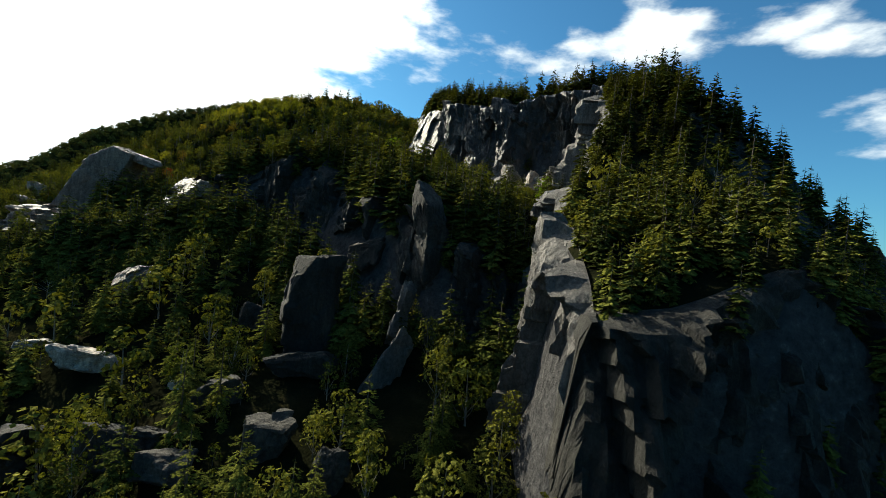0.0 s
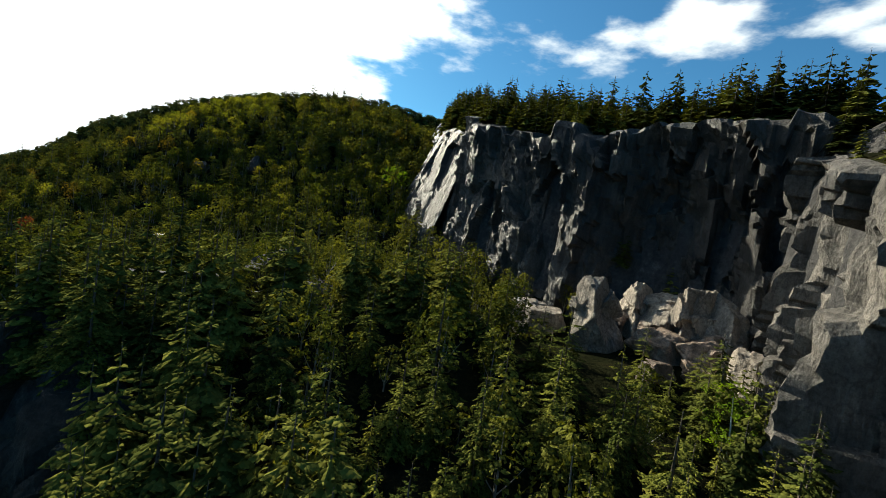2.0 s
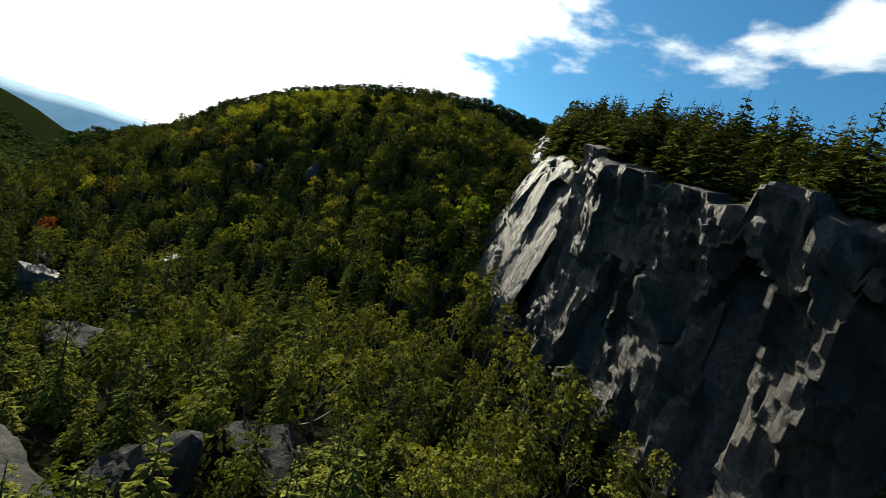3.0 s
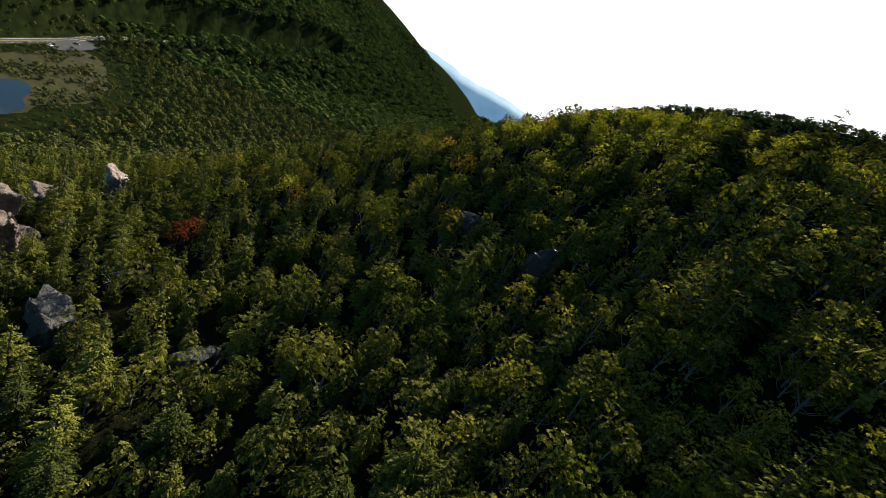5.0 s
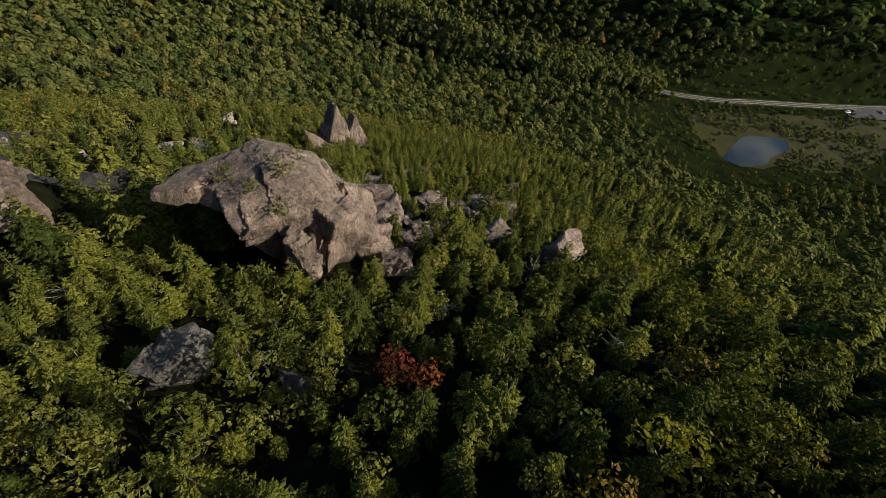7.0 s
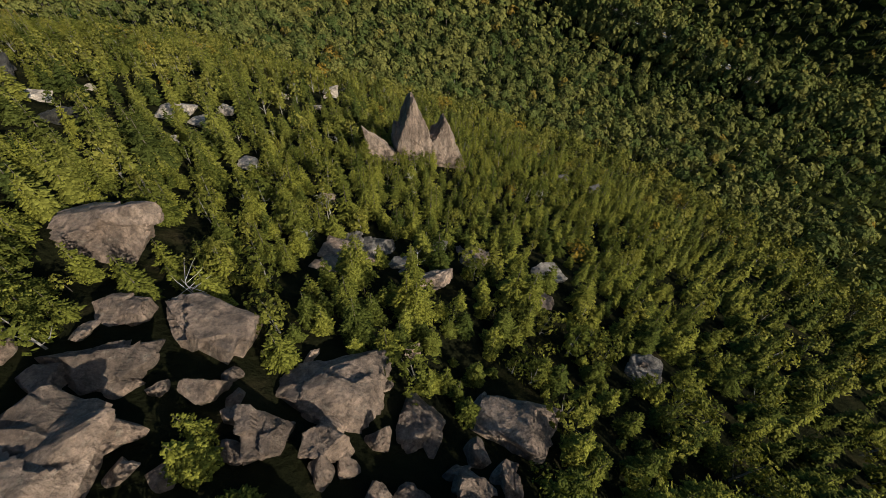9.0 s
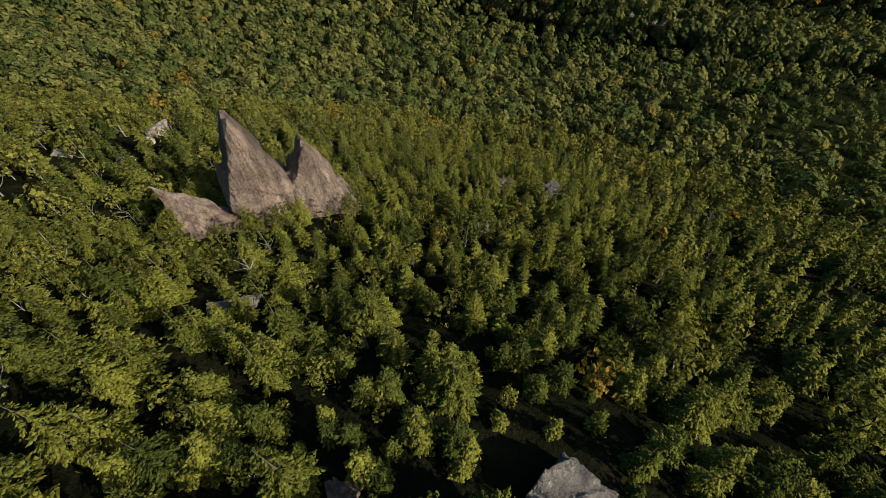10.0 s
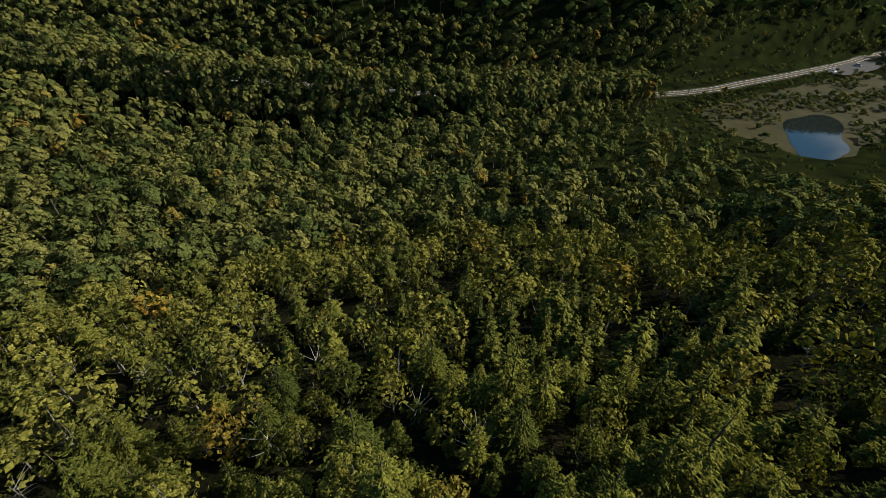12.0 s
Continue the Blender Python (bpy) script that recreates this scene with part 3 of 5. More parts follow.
def tree_thing(name, shape, mats, label, spot):
    """One tree: a trunk, its limbs, and the crown."""
    key = (name, id(shape), mats[1].name)
    if key not in TREE_MESHES:
        v, f, first = shape
        made = []
        for k, piece in enumerate(islands(f[:first])):
            used = np.unique(piece)
            title = "trunk" if k == 0 else "limb"
            made.append((title, mesh_of(title, v[used], np.searchsorted(used, piece), mats[:1], smooth=True)))
        if len(f) > first:
            used = f[first:].min()
            made.append(("crown", mesh_of("crown", v[used:], f[first:] - used, mats[1:], tint=np.zeros(len(v) - used))))
        TREE_MESHES[key] = made
    x, y, z, h, g, a, t = spot
    root = tagged(new(name), label, "tree", name + "s on the slope")
    root.matrix_basis = Matrix.LocRotScale((x, y, z), Euler((0, 0, a)), (h * g, h * g, h))
    for title, data in TREE_MESHES[key]:
        new(title, data).parent = root
    return root


TREE_MESHES = {}


def build_forest():
    # mountainside: dense stunted spruce and birch
    x, y, r = scatter(-240, 100, -110, 330, 2.95, 3)
    d = near_distance(x, y)
    sight = np.where(d < 40, 0.97, np.where(d < 75, 0.74, np.where(y > 180, 0.50, 0.36)))
    keep = allowed(x, y, r) & (r.rand(len(x)) < sight) & ((d < 75) | (x < -60) | (y > 120) | (y < -5)) & ((x < 45) | (y < 130)) & ((x < 6) | (y > 62) | (r.rand(len(x)) < 0.45))
    x, y, d = x[keep], y[keep], d[keep]
    z = ground(x, y) - 0.1
    low = np.clip((-24 - z) / 45, 0, 1)
    high = np.clip((z - 34) / 6, 0, 1)
    patch = wobble(x, y, 17) * 0.5 + 0.5 * wobble(x + 31, y - 17, 7)
    conifer = r.rand(len(x)) < np.clip(np.where((d < 60) & (y < 112) & (x < -50), 0.86, 0.54) + 0.38 * patch - np.where(d < 45, 0.45, 0.85) * low + 0.5 * high * (x > -8) + 0.5 * (x > 9) - 0.45 * rise(y, 132, 150) * rise(x, -55, -35) * (x < -8), 0.03, 0.97)
    h = np.where(conifer, r.uniform(3.6, 7.2, len(x)), r.uniform(3.4, 6.0, len(x))) * (1 + 0.4 * low) * (1 + 0.2 * high)
    h = h * np.where(d > 75, 1.2, 1.0) * np.where(y > 240, 0.9, 1.0) * r.uniform(0.8, 1.15, len(x))
    h = h * np.where((y > 150) & (x < -62), 0.75, 1.0)
    h = h * np.where((x < -70) & (y < 88) & (d < 50), 0.78, 1.0)
    g, a, t = r.uniform(0.85, 1.2, len(x)), r.uniform(0, 6.28, len(x)), r.rand(len(x))
    spots = np.stack([x, y, z, h, g, a, t], 1)
    near, mid, far = d < 26, (d >= 26) & (d < 75), d >= 75
    # the trees nearest to the flight line stand one by one
    for pick, name, shapes, mats, label in (
            (np.where(near & conifer)[0], "spruce", SPRUCE_NEAR, [BARK, NEEDLES], "stunted dark green spruce on the rocky slope"),
            (np.where(near & ~conifer)[0], "birch", LEAFY_NEAR, [GREY_BARK, LEAVES], "low bushy birch with yellow-green leaves")):
        for k, i in enumerate(pick[np.argsort(d[pick])][:280]):
            tree_thing(name, shapes[k % len(shapes)], mats, label, spots[i])
            near[i] = False
    forest("spruce_wood", SPRUCE_NEAR, [BARK, NEEDLES], spots[near & conifer], "dense stunted dark green spruces on the rocky slope")
    forest("birch_wood", LEAFY_NEAR, [GREY_BARK, LEAVES], spots[near & ~conifer], "dense low birches with yellow-green leaves on the slope")
    forest("spruce_wood", SPRUCE_MID, [BARK, MID_NEEDLES], spots[mid & conifer], "dark green spruces covering the mountainside")
    forest("birch_wood", LEAFY_MID, [GREY_BARK, MID_LEAVES], spots[mid & ~conifer], "yellow-green birches covering the mountainside")
    forest("spruce_wood", SPRUCE_FAR, [BARK, MID_NEEDLES], spots[far & conifer], "distant dark spruces on the mountainside")
    forest("birch_wood", LEAFY_FAR, [GREY_BARK, FAR_LEAVES], spots[far & ~conifer], "distant green broad-leaved trees on the mountainside")
    # scrub below the end of the cliff, its leaves coloured as if sunlit
    x, y, r = scatter(-88, -13, 126, 212, 2.3, 15)
    keep = allowed(x, y, r) & (r.rand(len(x)) < 0.25 + 0.75 * rise(y + 0.6 * x, 95, 125))
    x, y = x[keep], y[keep]
    n = len(x)
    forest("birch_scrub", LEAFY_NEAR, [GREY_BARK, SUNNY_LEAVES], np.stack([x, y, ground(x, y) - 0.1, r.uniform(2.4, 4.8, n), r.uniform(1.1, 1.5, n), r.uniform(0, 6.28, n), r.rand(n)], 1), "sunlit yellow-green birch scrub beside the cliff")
    # low growth between the trees
    x, y, r = scatter(-150, 20, 0, 165, 2.5, 12)
    keep = (near_distance(x, y) < 30) & allowed(x, y, r, 2.2)
    x, y = x[keep], y[keep]
    n = len(x)
    spots = np.stack([x, y, ground(x, y) - 0.1, r.uniform(1.2, 2.8, n), r.uniform(0.9, 1.3, n), r.uniform(0, 6.28, n), r.rand(n)], 1)
    bush = r.rand(n) < np.where(x < -50, 0.2, 0.45)
    forest("young_spruces", SPRUCE_LOW, [BARK, NEEDLES], spots[~bush], "low young spruces between the trees")
    forest("undergrowth", LEAFY_LOW, [BARK, LEAVES], spots[bush], "low leafy bushes between the trees")
    # more young trees on the lower slope
    x, y, r = scatter(-150, -35, 8, 150, 3.0, 14)
    d = near_distance(x, y)
    keep = (d < 42) & allowed(x, y, r)
    x, y = x[keep], y[keep]
    n = len(x)
    spots = np.stack([x, y, ground(x, y) - 0.1, r.uniform(2.4, 4.6, n), r.uniform(0.95, 1.25, n), r.uniform(0, 6.28, n), r.rand(n)], 1)
    bush = r.rand(n) < 0.3
    forest("spruce_wood", SPRUCE_MID, [BARK, NEEDLES], spots[~bush], "young dark green spruces crowding the slope")
    forest("birch_wood", LEAFY_MID, [GREY_BARK, LEAVES], spots[bush], "young birches crowding the slope")
    # valley and the hill behind: tall hardwoods, mere shrubs round the meadow
    x, y, r = scatter(-640, 130, -640, 520, 8.0, 5)
    keep = ~((x > -238) & (x < 98) & (y > -108) & (y < 328)) & allowed(x, y, r, 3.0) & (over_road(x, y) < 60) & (x < 0.9 * y + 620) & (pond_reach(x, y) > 1.5)
    keep &= y < 330
    x, y = x[keep], y[keep]
    n = len(x)
    small = np.minimum(0.30 + 0.70 * rise(meadow_reach(x, y), 1.0, 1.8), 0.22 + 0.78 * rise(pond_reach(x, y), 1.6, 4.5))
    far = y < -210
    spots = np.stack([x, y, ground(x, y), r.uniform(8, 12.5, n) * small, r.uniform(0.9, 1.15, n), r.uniform(0, 6.28, n), r.rand(n)], 1)
    forest("hardwood_forest", LEAFY_FAR, [BARK, FAR_LEAVES], spots[~far], "closed green hardwood forest on the valley floor")
    forest("hardwood_forest", LEAFY_LAST, [BARK, FAR_LEAVES], spots[far], "distant hardwood forest on hill and valley floor")
    # the hill behind
    x, y, r = scatter(-560, 60, 330, 700, 7.4, 9)
    way, away = np.degrees(np.arctan2(-x - 18, y - 101)), np.hypot(x + 18, y - 101)
    keep = (away > 330) & (away < 610) & (way > -12) & (way < 62)
    x, y = x[keep], y[keep]
    n = len(x)
    forest("hill_forest", LEAFY_FAR, [BARK, FAR_LEAVES], np.stack([x, y, ground(x, y) - 3.4, r.uniform(7.5, 10.5, n), r.uniform(1.1, 1.35, n), r.uniform(0, 6.28, n), r.rand(n)], 1),
           "green wood on the rounded hill behind the summit")
    # far mountainside over the road, and the upper valley
    x, y, r = scatter(-1650, 460, -1150, 1150, 13.5, 6)
    d = over_road(x, y)
    reach = np.hypot(x + 25, y - 118)
    keep = ((d > 14) | (x < -600) | ((y > 330) & (x < -420))) & (d < 390) & (reach < np.where(y < -300, 1000, 1900)) & (y < 1150 + 0.2 * x) & (y < 330 - 1.2 * (x + 420))
    keep &= ~((d < 60) & (x > -640) & (y > -640) & (y < 330)) & allowed(x, y, r, 3.0)
    x, y = x[keep], y[keep]
    n = len(x)
    forest("far_forest", LEAFY_LAST, [BARK, HAZED_LEAVES], np.stack([x, y, ground(x, y), r.uniform(11, 16, n), r.uniform(1.35, 1.7, n), r.uniform(0, 6.28, n), r.rand(n)], 1),
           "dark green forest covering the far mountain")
    # south-east, behind the mountain's foot
    x, y, r = scatter(-340, 760, -900, 40, 15.0, 8)
    keep = (x > 0.9 * y + 620) | (y < -640) | (x > 130)
    keep &= (np.hypot(x + 25, y - 118) < 850) & (over_road(x, y) < 14)
    x, y = x[keep], y[keep]
    n = len(x)
    forest("far_forest", LEAFY_LAST, [BARK, HAZED_LEAVES], np.stack([x, y, ground(x, y), r.uniform(12, 16, n), r.uniform(1.2, 1.4, n), r.uniform(0, 6.28, n), r.rand(n)], 1),
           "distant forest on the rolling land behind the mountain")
    # tall trees between the valley forest and the road
    n = 700
    k, q = r.randint(11, 17, n), r.rand(n)
    line = np.array(ROAD, float)
    a, b = line[k], line[np.minimum(k + 1, len(line) - 1)]
    way = (b - a) / np.hypot(*(b - a).T)[:, None]
    off = r.uniform(7, 24, n)
    x, y = (a + (b - a) * q[:, None] + np.stack([-way[:, 1], way[:, 0]], 1) * off[:, None]).T
    far = meadow_reach(x, y) > 1.25
    x, y = x[far], y[far]
    n = len(x)
    forest("roadside_trees", LEAFY_FAR, [BARK, FAR_LEAVES], np.stack([x, y, ground(x, y), r.uniform(12, 17, n), r.uniform(0.7, 0.9, n), r.uniform(0, 6.28, n), r.rand(n)], 1),
           "tall dark green trees lining the road")
    # low shrubs on the boggy meadow
    x, y = r.uniform(-560, -330, 2200), r.uniform(-60, 80, 2200)
    keep = (meadow_reach(x, y) < 1.05) & (pond_reach(x, y) > 1.25) & (np.abs(beside(x, y, ROAD)) > 8) & (wobble(x, y, 14) + 0.6 * wobble(x + 9, y, 5) > -0.5)
    x, y = x[keep], y[keep]
    n = len(x)
    forest("meadow_shrubs", LEAFY_LAST, [BARK, FAR_LEAVES], np.stack([x, y, ground(x, y), r.uniform(1.4, 4.2, n), r.uniform(1.0, 1.5, n), r.uniform(0, 6.28, n), r.rand(n)], 1),
           "low shrubs scattered over the boggy meadow")
    # spruces that crowd the edges and feet of the cliffs
    for line, a, b, count, tall, label in (
            (SUMMIT_CLIFF[1:], 2.0, 8.0, 190, (5, 9), "dark spruces along the top of the summit cliff"),
            (LOWER_BAND, -8.0, -2.0, 110, (4.5, 8.5), "tall dark spruces at the foot of the rock band"),
            ([(-60, 70), (-50, 73), (-40, 73), (-33, 71)], -3.0, 3.0, 70, (8, 11.5), "tall dark spruces below the pink outcrop"),
            (LOWER_BAND[:6], 1.5, 9.0, 150, (4.5, 8.5), "dark spruces on the edge of the rock band"),
            ([(13, 64), (15.5, 73), (18, 83)], -4.5, -1.0, 24, (3.5, 7.5), "dark spruces clinging to the foot of the buttress"),
            ([(-70, 90), (-58, 91)], -3.0, 3.0, 24, (8, 11), "tall dark spruces behind the dome"),
            ([(-18, 82), (-10, 86), (-4, 88)], -4.0, 3.0, 24, (5, 8), "tall dark spruces on the terrace before the cliff"),
            ([(7, 34), (8, 46), (11, 54), (17, 64), (20, 74), (23, 86)], -1.0, 9.0, 100, (3, 5.6), "dark spruces on the shoulder of the buttress"),
            ([(58, 33), (40, 32.5), (22, 33), (4.5, 33)], -2.2, 7.0, 150, (2.2, 4.6), "dark spruces on the ledge over the shaded face"),
            ([(56, 27), (40, 26), (22, 26), (9, 25)], -6.0, 1.0, 46, (6, 11), "tall dark spruces under the shaded face")):
        pts = np.array(line, float)
        k, q, off = r.randint(0, len(pts) - 1, count), r.rand(count), r.uniform(a, b, count)
        side = pts[k + 1] - pts[k]
        way = side / np.hypot(*side.T)[:, None]
        x, y = (pts[k] + side * q[:, None] + np.stack([way[:, 1], -way[:, 0]], 1) * off[:, None]).T
        forest("spruce_wood", SPRUCE_MID, [BARK, MID_NEEDLES], np.stack([x, y, ground(x, y) - 0.3, r.uniform(*tall, count), r.uniform(0.85, 1.1, count), r.uniform(0, 6.28, count), r.rand(count)], 1), label)


# ---- cliffs and boulders ----
def ball(levels):
    bm = bmesh.new()
    bmesh.ops.create_icosphere(bm, subdivisions=levels, radius=1)
    v = np.array([p.co[:] for p in bm.verts])
    f = np.array([[p.index for p in q.verts] for q in bm.faces])
    bm.free()
    return v, f


BALLS = {k: ball(k) for k in (3, 4, 5, 6)}


def hewn(planes, levels=4, soft=16.0):
    """A stone bounded by planes (normal, distance from its heart), with slightly rounded edges."""
    n, f = BALLS[levels]
    total = np.zeros(len(n))
    for normal, d in planes:
        p = np.array(normal, float)
        total += np.maximum(0, n @ (p / np.linalg.norm(p)) / d) ** soft
    return n / total[:, None] ** (1 / soft), f


def facet(q, off):
    """Broken rock: every cell of space has a level and a tilted face of its own."""
    spots = noise.voronoi(q + off)[1]
    key = spots[0] * 91.7
    level, tilt = noise.cell(key), noise.cell_vector(key + Vector((5.1, 9.2, 3.3)))
    return 0.85 * (level - 0.5) + 1.6 * (tilt - Vector((0.5, 0.5, 0.5))).dot(q + off - spots[0])


def weathered(v, seed, coarse, fine, size):
    """Breaks a stone's skin into facets, ledges and grain."""
    out = np.empty_like(v)
    off = Vector((seed * 3.7, seed * 1.9, seed * 5.3))
    for i, p in enumerate(v):
        q = Vector(p)
        way = q.normalized()
        a = facet(Vector((q.x, q.y, 1.5 * q.z)) / size, off)
        b = facet(Vector((q.x, q.y, 1.6 * q.z)) / (0.36 * size), off)
        c = noise.fractal(q / (0.30 * size) + off, 1.0, 2.1, 4)
        out[i] = q + way * (1.1 * coarse * a + 0.32 * coarse * b + 0.7 * fine * c)
    return out


def boulder_mesh(seed, size, mat, flat=1.0, levels=4):
    r = random.Random(seed)
    planes = []
    for axis in ((1, 0, 0), (-1, 0, 0), (0, 1, 0), (0, -1, 0), (0, 0, 1), (0, 0, -1)):
        planes.append((tuple(c + r.uniform(-0.4, 0.4) for c in axis), r.uniform(0.72, 1.0)))
    for k in range(4):
        planes.append(((r.uniform(-1, 1), r.uniform(-1, 1), r.uniform(-0.4, 1)), r.uniform(0.62, 1.05)))
    v, f = hewn(planes, levels, 90)
    v = v * np.array(size) * 0.5
    v = weathered(v, seed, 0.055 * max(size), 0.009 * max(size), 0.6 * max(size))
    return mesh_of("boulder", v, f, [mat])


def boulder(at, size, turn, seed, mat, label, group, sink=0.25, levels=4):
    """A boulder on the ground at (x, y); size: length, width, height; turn: degrees about x, y, z."""
    x, y = at
    ob = new("boulder", boulder_mesh(seed, size, mat, levels=levels))
    ob.matrix_basis = pose(x, y, float(ground(x, y)) + size[2] * (0.5 - sink), *turn)
    BARE.append((x, y, 0.48 * max(size[0], size[1]) + 0.3))
    return tagged(ob, label, "boulder", group)


def standing_stone(name, at, planes, scale, turn, seed, mat, label, base, levels=5):
    v, f = hewn(planes, levels, 70)
    v = v * np.array(scale)
    v = weathered(v, seed, 0.34, 0.09, 4.0)
    ob = new(name, mesh_of(name, v, f, [mat]))
    ob.matrix_basis = pose(at[0], at[1], base, *turn)
    BARE.append((at[0], at[1], 0.8 * max(scale[0], scale[1])))
    return tagged(ob, label, "rock", "")


def cliff(name, line, inward, mat, label, cell=0.38, depth=1.5, over=0.6, reach=(5.0, 4.5), seed=1, ragged=0.8, hollow=None):
    """A broken rock wall along a line of plan points; the high ground lies on the line's right-hand side."""
    pts = [Vector((x, y)) for x, y in line]
    lengths = [(b - a).length for a, b in zip(pts, pts[1:])]
    total, count = sum(lengths), int(sum(lengths) / cell)
    rows, off = [], Vector((seed * 7.1, seed * 3.3, seed * 2.7))
    tall = []
    for i in range(count + 1):
        s, k = total * i / count, 0
        while k < len(lengths) - 1 and s > lengths[k]:
            s -= lengths[k]
            k += 1
        p = pts[k].lerp(pts[k + 1], min(1, s / lengths[k]))
        ways = [(pts[min(j + 1, len(pts) - 1)] - pts[max(j - 1, 0)]).normalized() for j in (k, k + 1)]
        way = ways[0].lerp(ways[1], min(1, s / lengths[k])).normalized()
        tall.append((p, Vector((-way.y, way.x))))
    n_up = 0
    low = [float(ground(p.x + o.x * reach[0], p.y + o.y * reach[0])) - 1.0 for p, o in tall]
    high = [max(l + 0.5, float(ground(p.x - o.x * reach[1], p.y - o.y * reach[1])) + 0.15) for (p, o), l in zip(tall, low)]
    n_up = max(6, int(max(h - l for h, l in zip(high, low)) / cell))
    for (p, o), l, h in zip(tall, low, high):
        crest = ragged * (1.6 * noise.noise(Vector((p.x / 7, p.y / 7, seed))) + 0.9 * noise.cell(Vector((p.x / 2.3, p.y / 2.3, seed))) - 0.3)
        for j in range(n_up + 1):
            q = j / n_up
            back = inward[0] + (inward[1] - inward[0]) * q + (reach[1] - inward[1]) * max(0, (q - 0.93) / 0.07)
            z = l + (h - l) * min(1, q / 0.96) + crest * max(0, min((q - 0.6) / 0.3, (1 - q) / 0.1))
            w = Vector((p.x - o.x * back, p.y - o.y * back, z))
            warp = Vector((noise.noise(w / 3.0 + off), noise.noise(w / 3.0 - off), noise.noise(w / 4.0))) * 0.5
            b = w + warp
            push = facet(Vector((b.x / 3.8, b.y / 3.8, b.z / 15 + 0.10 * b.x)), off) * depth
            push += facet(Vector((b.x / 1.9, b.y / 1.9, b.z / 8.5 + 0.12 * b.y)), off) * 0.28 * depth
            push += facet(Vector((b.x / 0.8, b.y / 0.8, b.z / 2.4 + 0.2 * b.x)), off) * 0.12 * depth
            push += noise.fractal(w / 1.3 + off, 1.0, 2.0, 4) * 0.10 * depth
            push += max(0, q - 0.55) * over * (1 - max(0, (q - 0.9) / 0.1))
            if hollow:
                cx, cy, cz, wide, up = hollow
                r = ((p.x - cx) ** 2 + (p.y - cy) ** 2) / wide ** 2 + (max(0, z - cz) / up) ** 2
                push -= 2.4 * max(0, 1 - r ** 2)
            push *= min(1, 8 * (1 - q)) * min(1, 0.3 + 4 * q)
            rows.append((w.x + o.x * push, w.y + o.y * push, w.z + 0.25 * warp.z))
    ob = new(name, mesh_of(name, rows, grid_faces(count + 1, n_up + 1), [mat], smooth=False))
    return tagged(ob, label, "cliff", kind="structure")


cliff("cliff_summit", SUMMIT_CLIFF[:8], (-2.0, 0.2), SHADED_ROCK, "tall grey cliff of broken rock, coloured for shade, with a deep alcove", depth=2.0, over=1.6, reach=(5.0, 8.0), seed=1, ragged=1.3, hollow=(16.0, 97.0, 21.0, 7.5, 11.0))
cliff("cliff_west", SUMMIT_CLIFF[7:], (-4.5, 2.4), SUNLIT_SLAB_ROCK, "inclined grey slabs at the end of the summit cliff, coloured as sunlit", depth=0.7, over=0.2, reach=(6.5, 4.5), seed=9)
cliff("cliff_buttress", [(0.5, 16), (1.8, 27), (3, 36), (4.3, 46), (6, 53), (9.5, 58), (14, 66), (15.5, 71), (17.5, 79), (20, 86), (22, 91)], (-1.6, 0.2), GREY_ROCK,
      "grey rock buttress with sunlit edges", depth=2.7, reach=(4.5, 3.0), seed=3, ragged=1.6)
cliff("cliff_south", [(58, 32), (40, 31), (22, 31.5), (10, 30.6), (3.2, 31.6)], (-5.0, 0.4), MOSSY_SHADE_ROCK, "shaded rock face at the foot of the buttress", depth=2.4, reach=(7, 3.0), seed=4)
cliff("cliff_band", LOWER_BAND, (-1.5, 0.6), MOSSY_SHADE_ROCK, "rock band below the wooded terrace, shade put into its colour", cell=0.42, depth=2.6, reach=(5.0, 4.0), seed=6, ragged=1.8)


def fin(lean, tip, wide, thick, tall, cut):
    """Planes of an upright slab that narrows to a tip; heart at a third of its height."""
    h = tall / 3
    left, right = (-wide / 2, -h), (wide / 2, -h)
    top = (tip, tall - h)

    def side(a, b):
        dx, dz = b[0] - a[0], b[1] - a[1]
        n = (-dz, dx) if -dz * a[0] + dx * a[1] > 0 else (dz, -dx)
        length = math.hypot(*n)
        return ((n[0], 0, n[1]), abs(n[0] * a[0] + n[1] * a[1]) / length)

    return [side(left, top), side(right, top), ((0, 1, lean), thick / 2), ((0, -1, lean), thick / 2), ((0, 0, -1), h + 1.5), ((0.5, 0.6, 0.5), 0.47 * tall), ((-0.5, 0.7, 0.2), 0.5 * wide), ((1, 0, -0.12), cut)]


# the leaning spires
for at, planes, turn, seed, label, base, flake in (
        ((-94.4, 34.6), fin(0.10, 0.5, 12.0, 5.2, 15.4, 3.3), (0, 0, 18), 11, "tall pointed pinkish-grey rock fin on the wooded slope", -28.7, ((-2.6, 1.6, -3.4), (4.6, 2.6, 6.0), (6, 8, 12))),
        ((-99.4, 33.2), fin(0.12, 0.6, 12.0, 5.0, 13.0, 3.5), (0, -4, 12), 12, "pointed pinkish rock fin beside a taller one", -31.7, ((2.2, 0.4, 2.0), (3.2, 3.4, 8.0), (0, -14, 8))),
        ((-90.4, 37.4), fin(0.18, 2.0, 9.0, 3.0, 12.0, 3.0), (10, 18, 12), 13, "thin leaning pinkish rock slab", -29.9, ((-1.2, 1.0, -2.6), (3.4, 1.8, 5.0), (4, 6, 10)))):
    spire = standing_stone("rock_spire", at, planes, (1, 1, 1), turn, seed, PINK_ROCK, label, base)
    piece = new("flake", boulder_mesh(seed + 270, flake[1], PINK_ROCK, levels=5))
    piece.parent = spire
    piece.matrix_basis = pose(*flake[0], *flake[2])
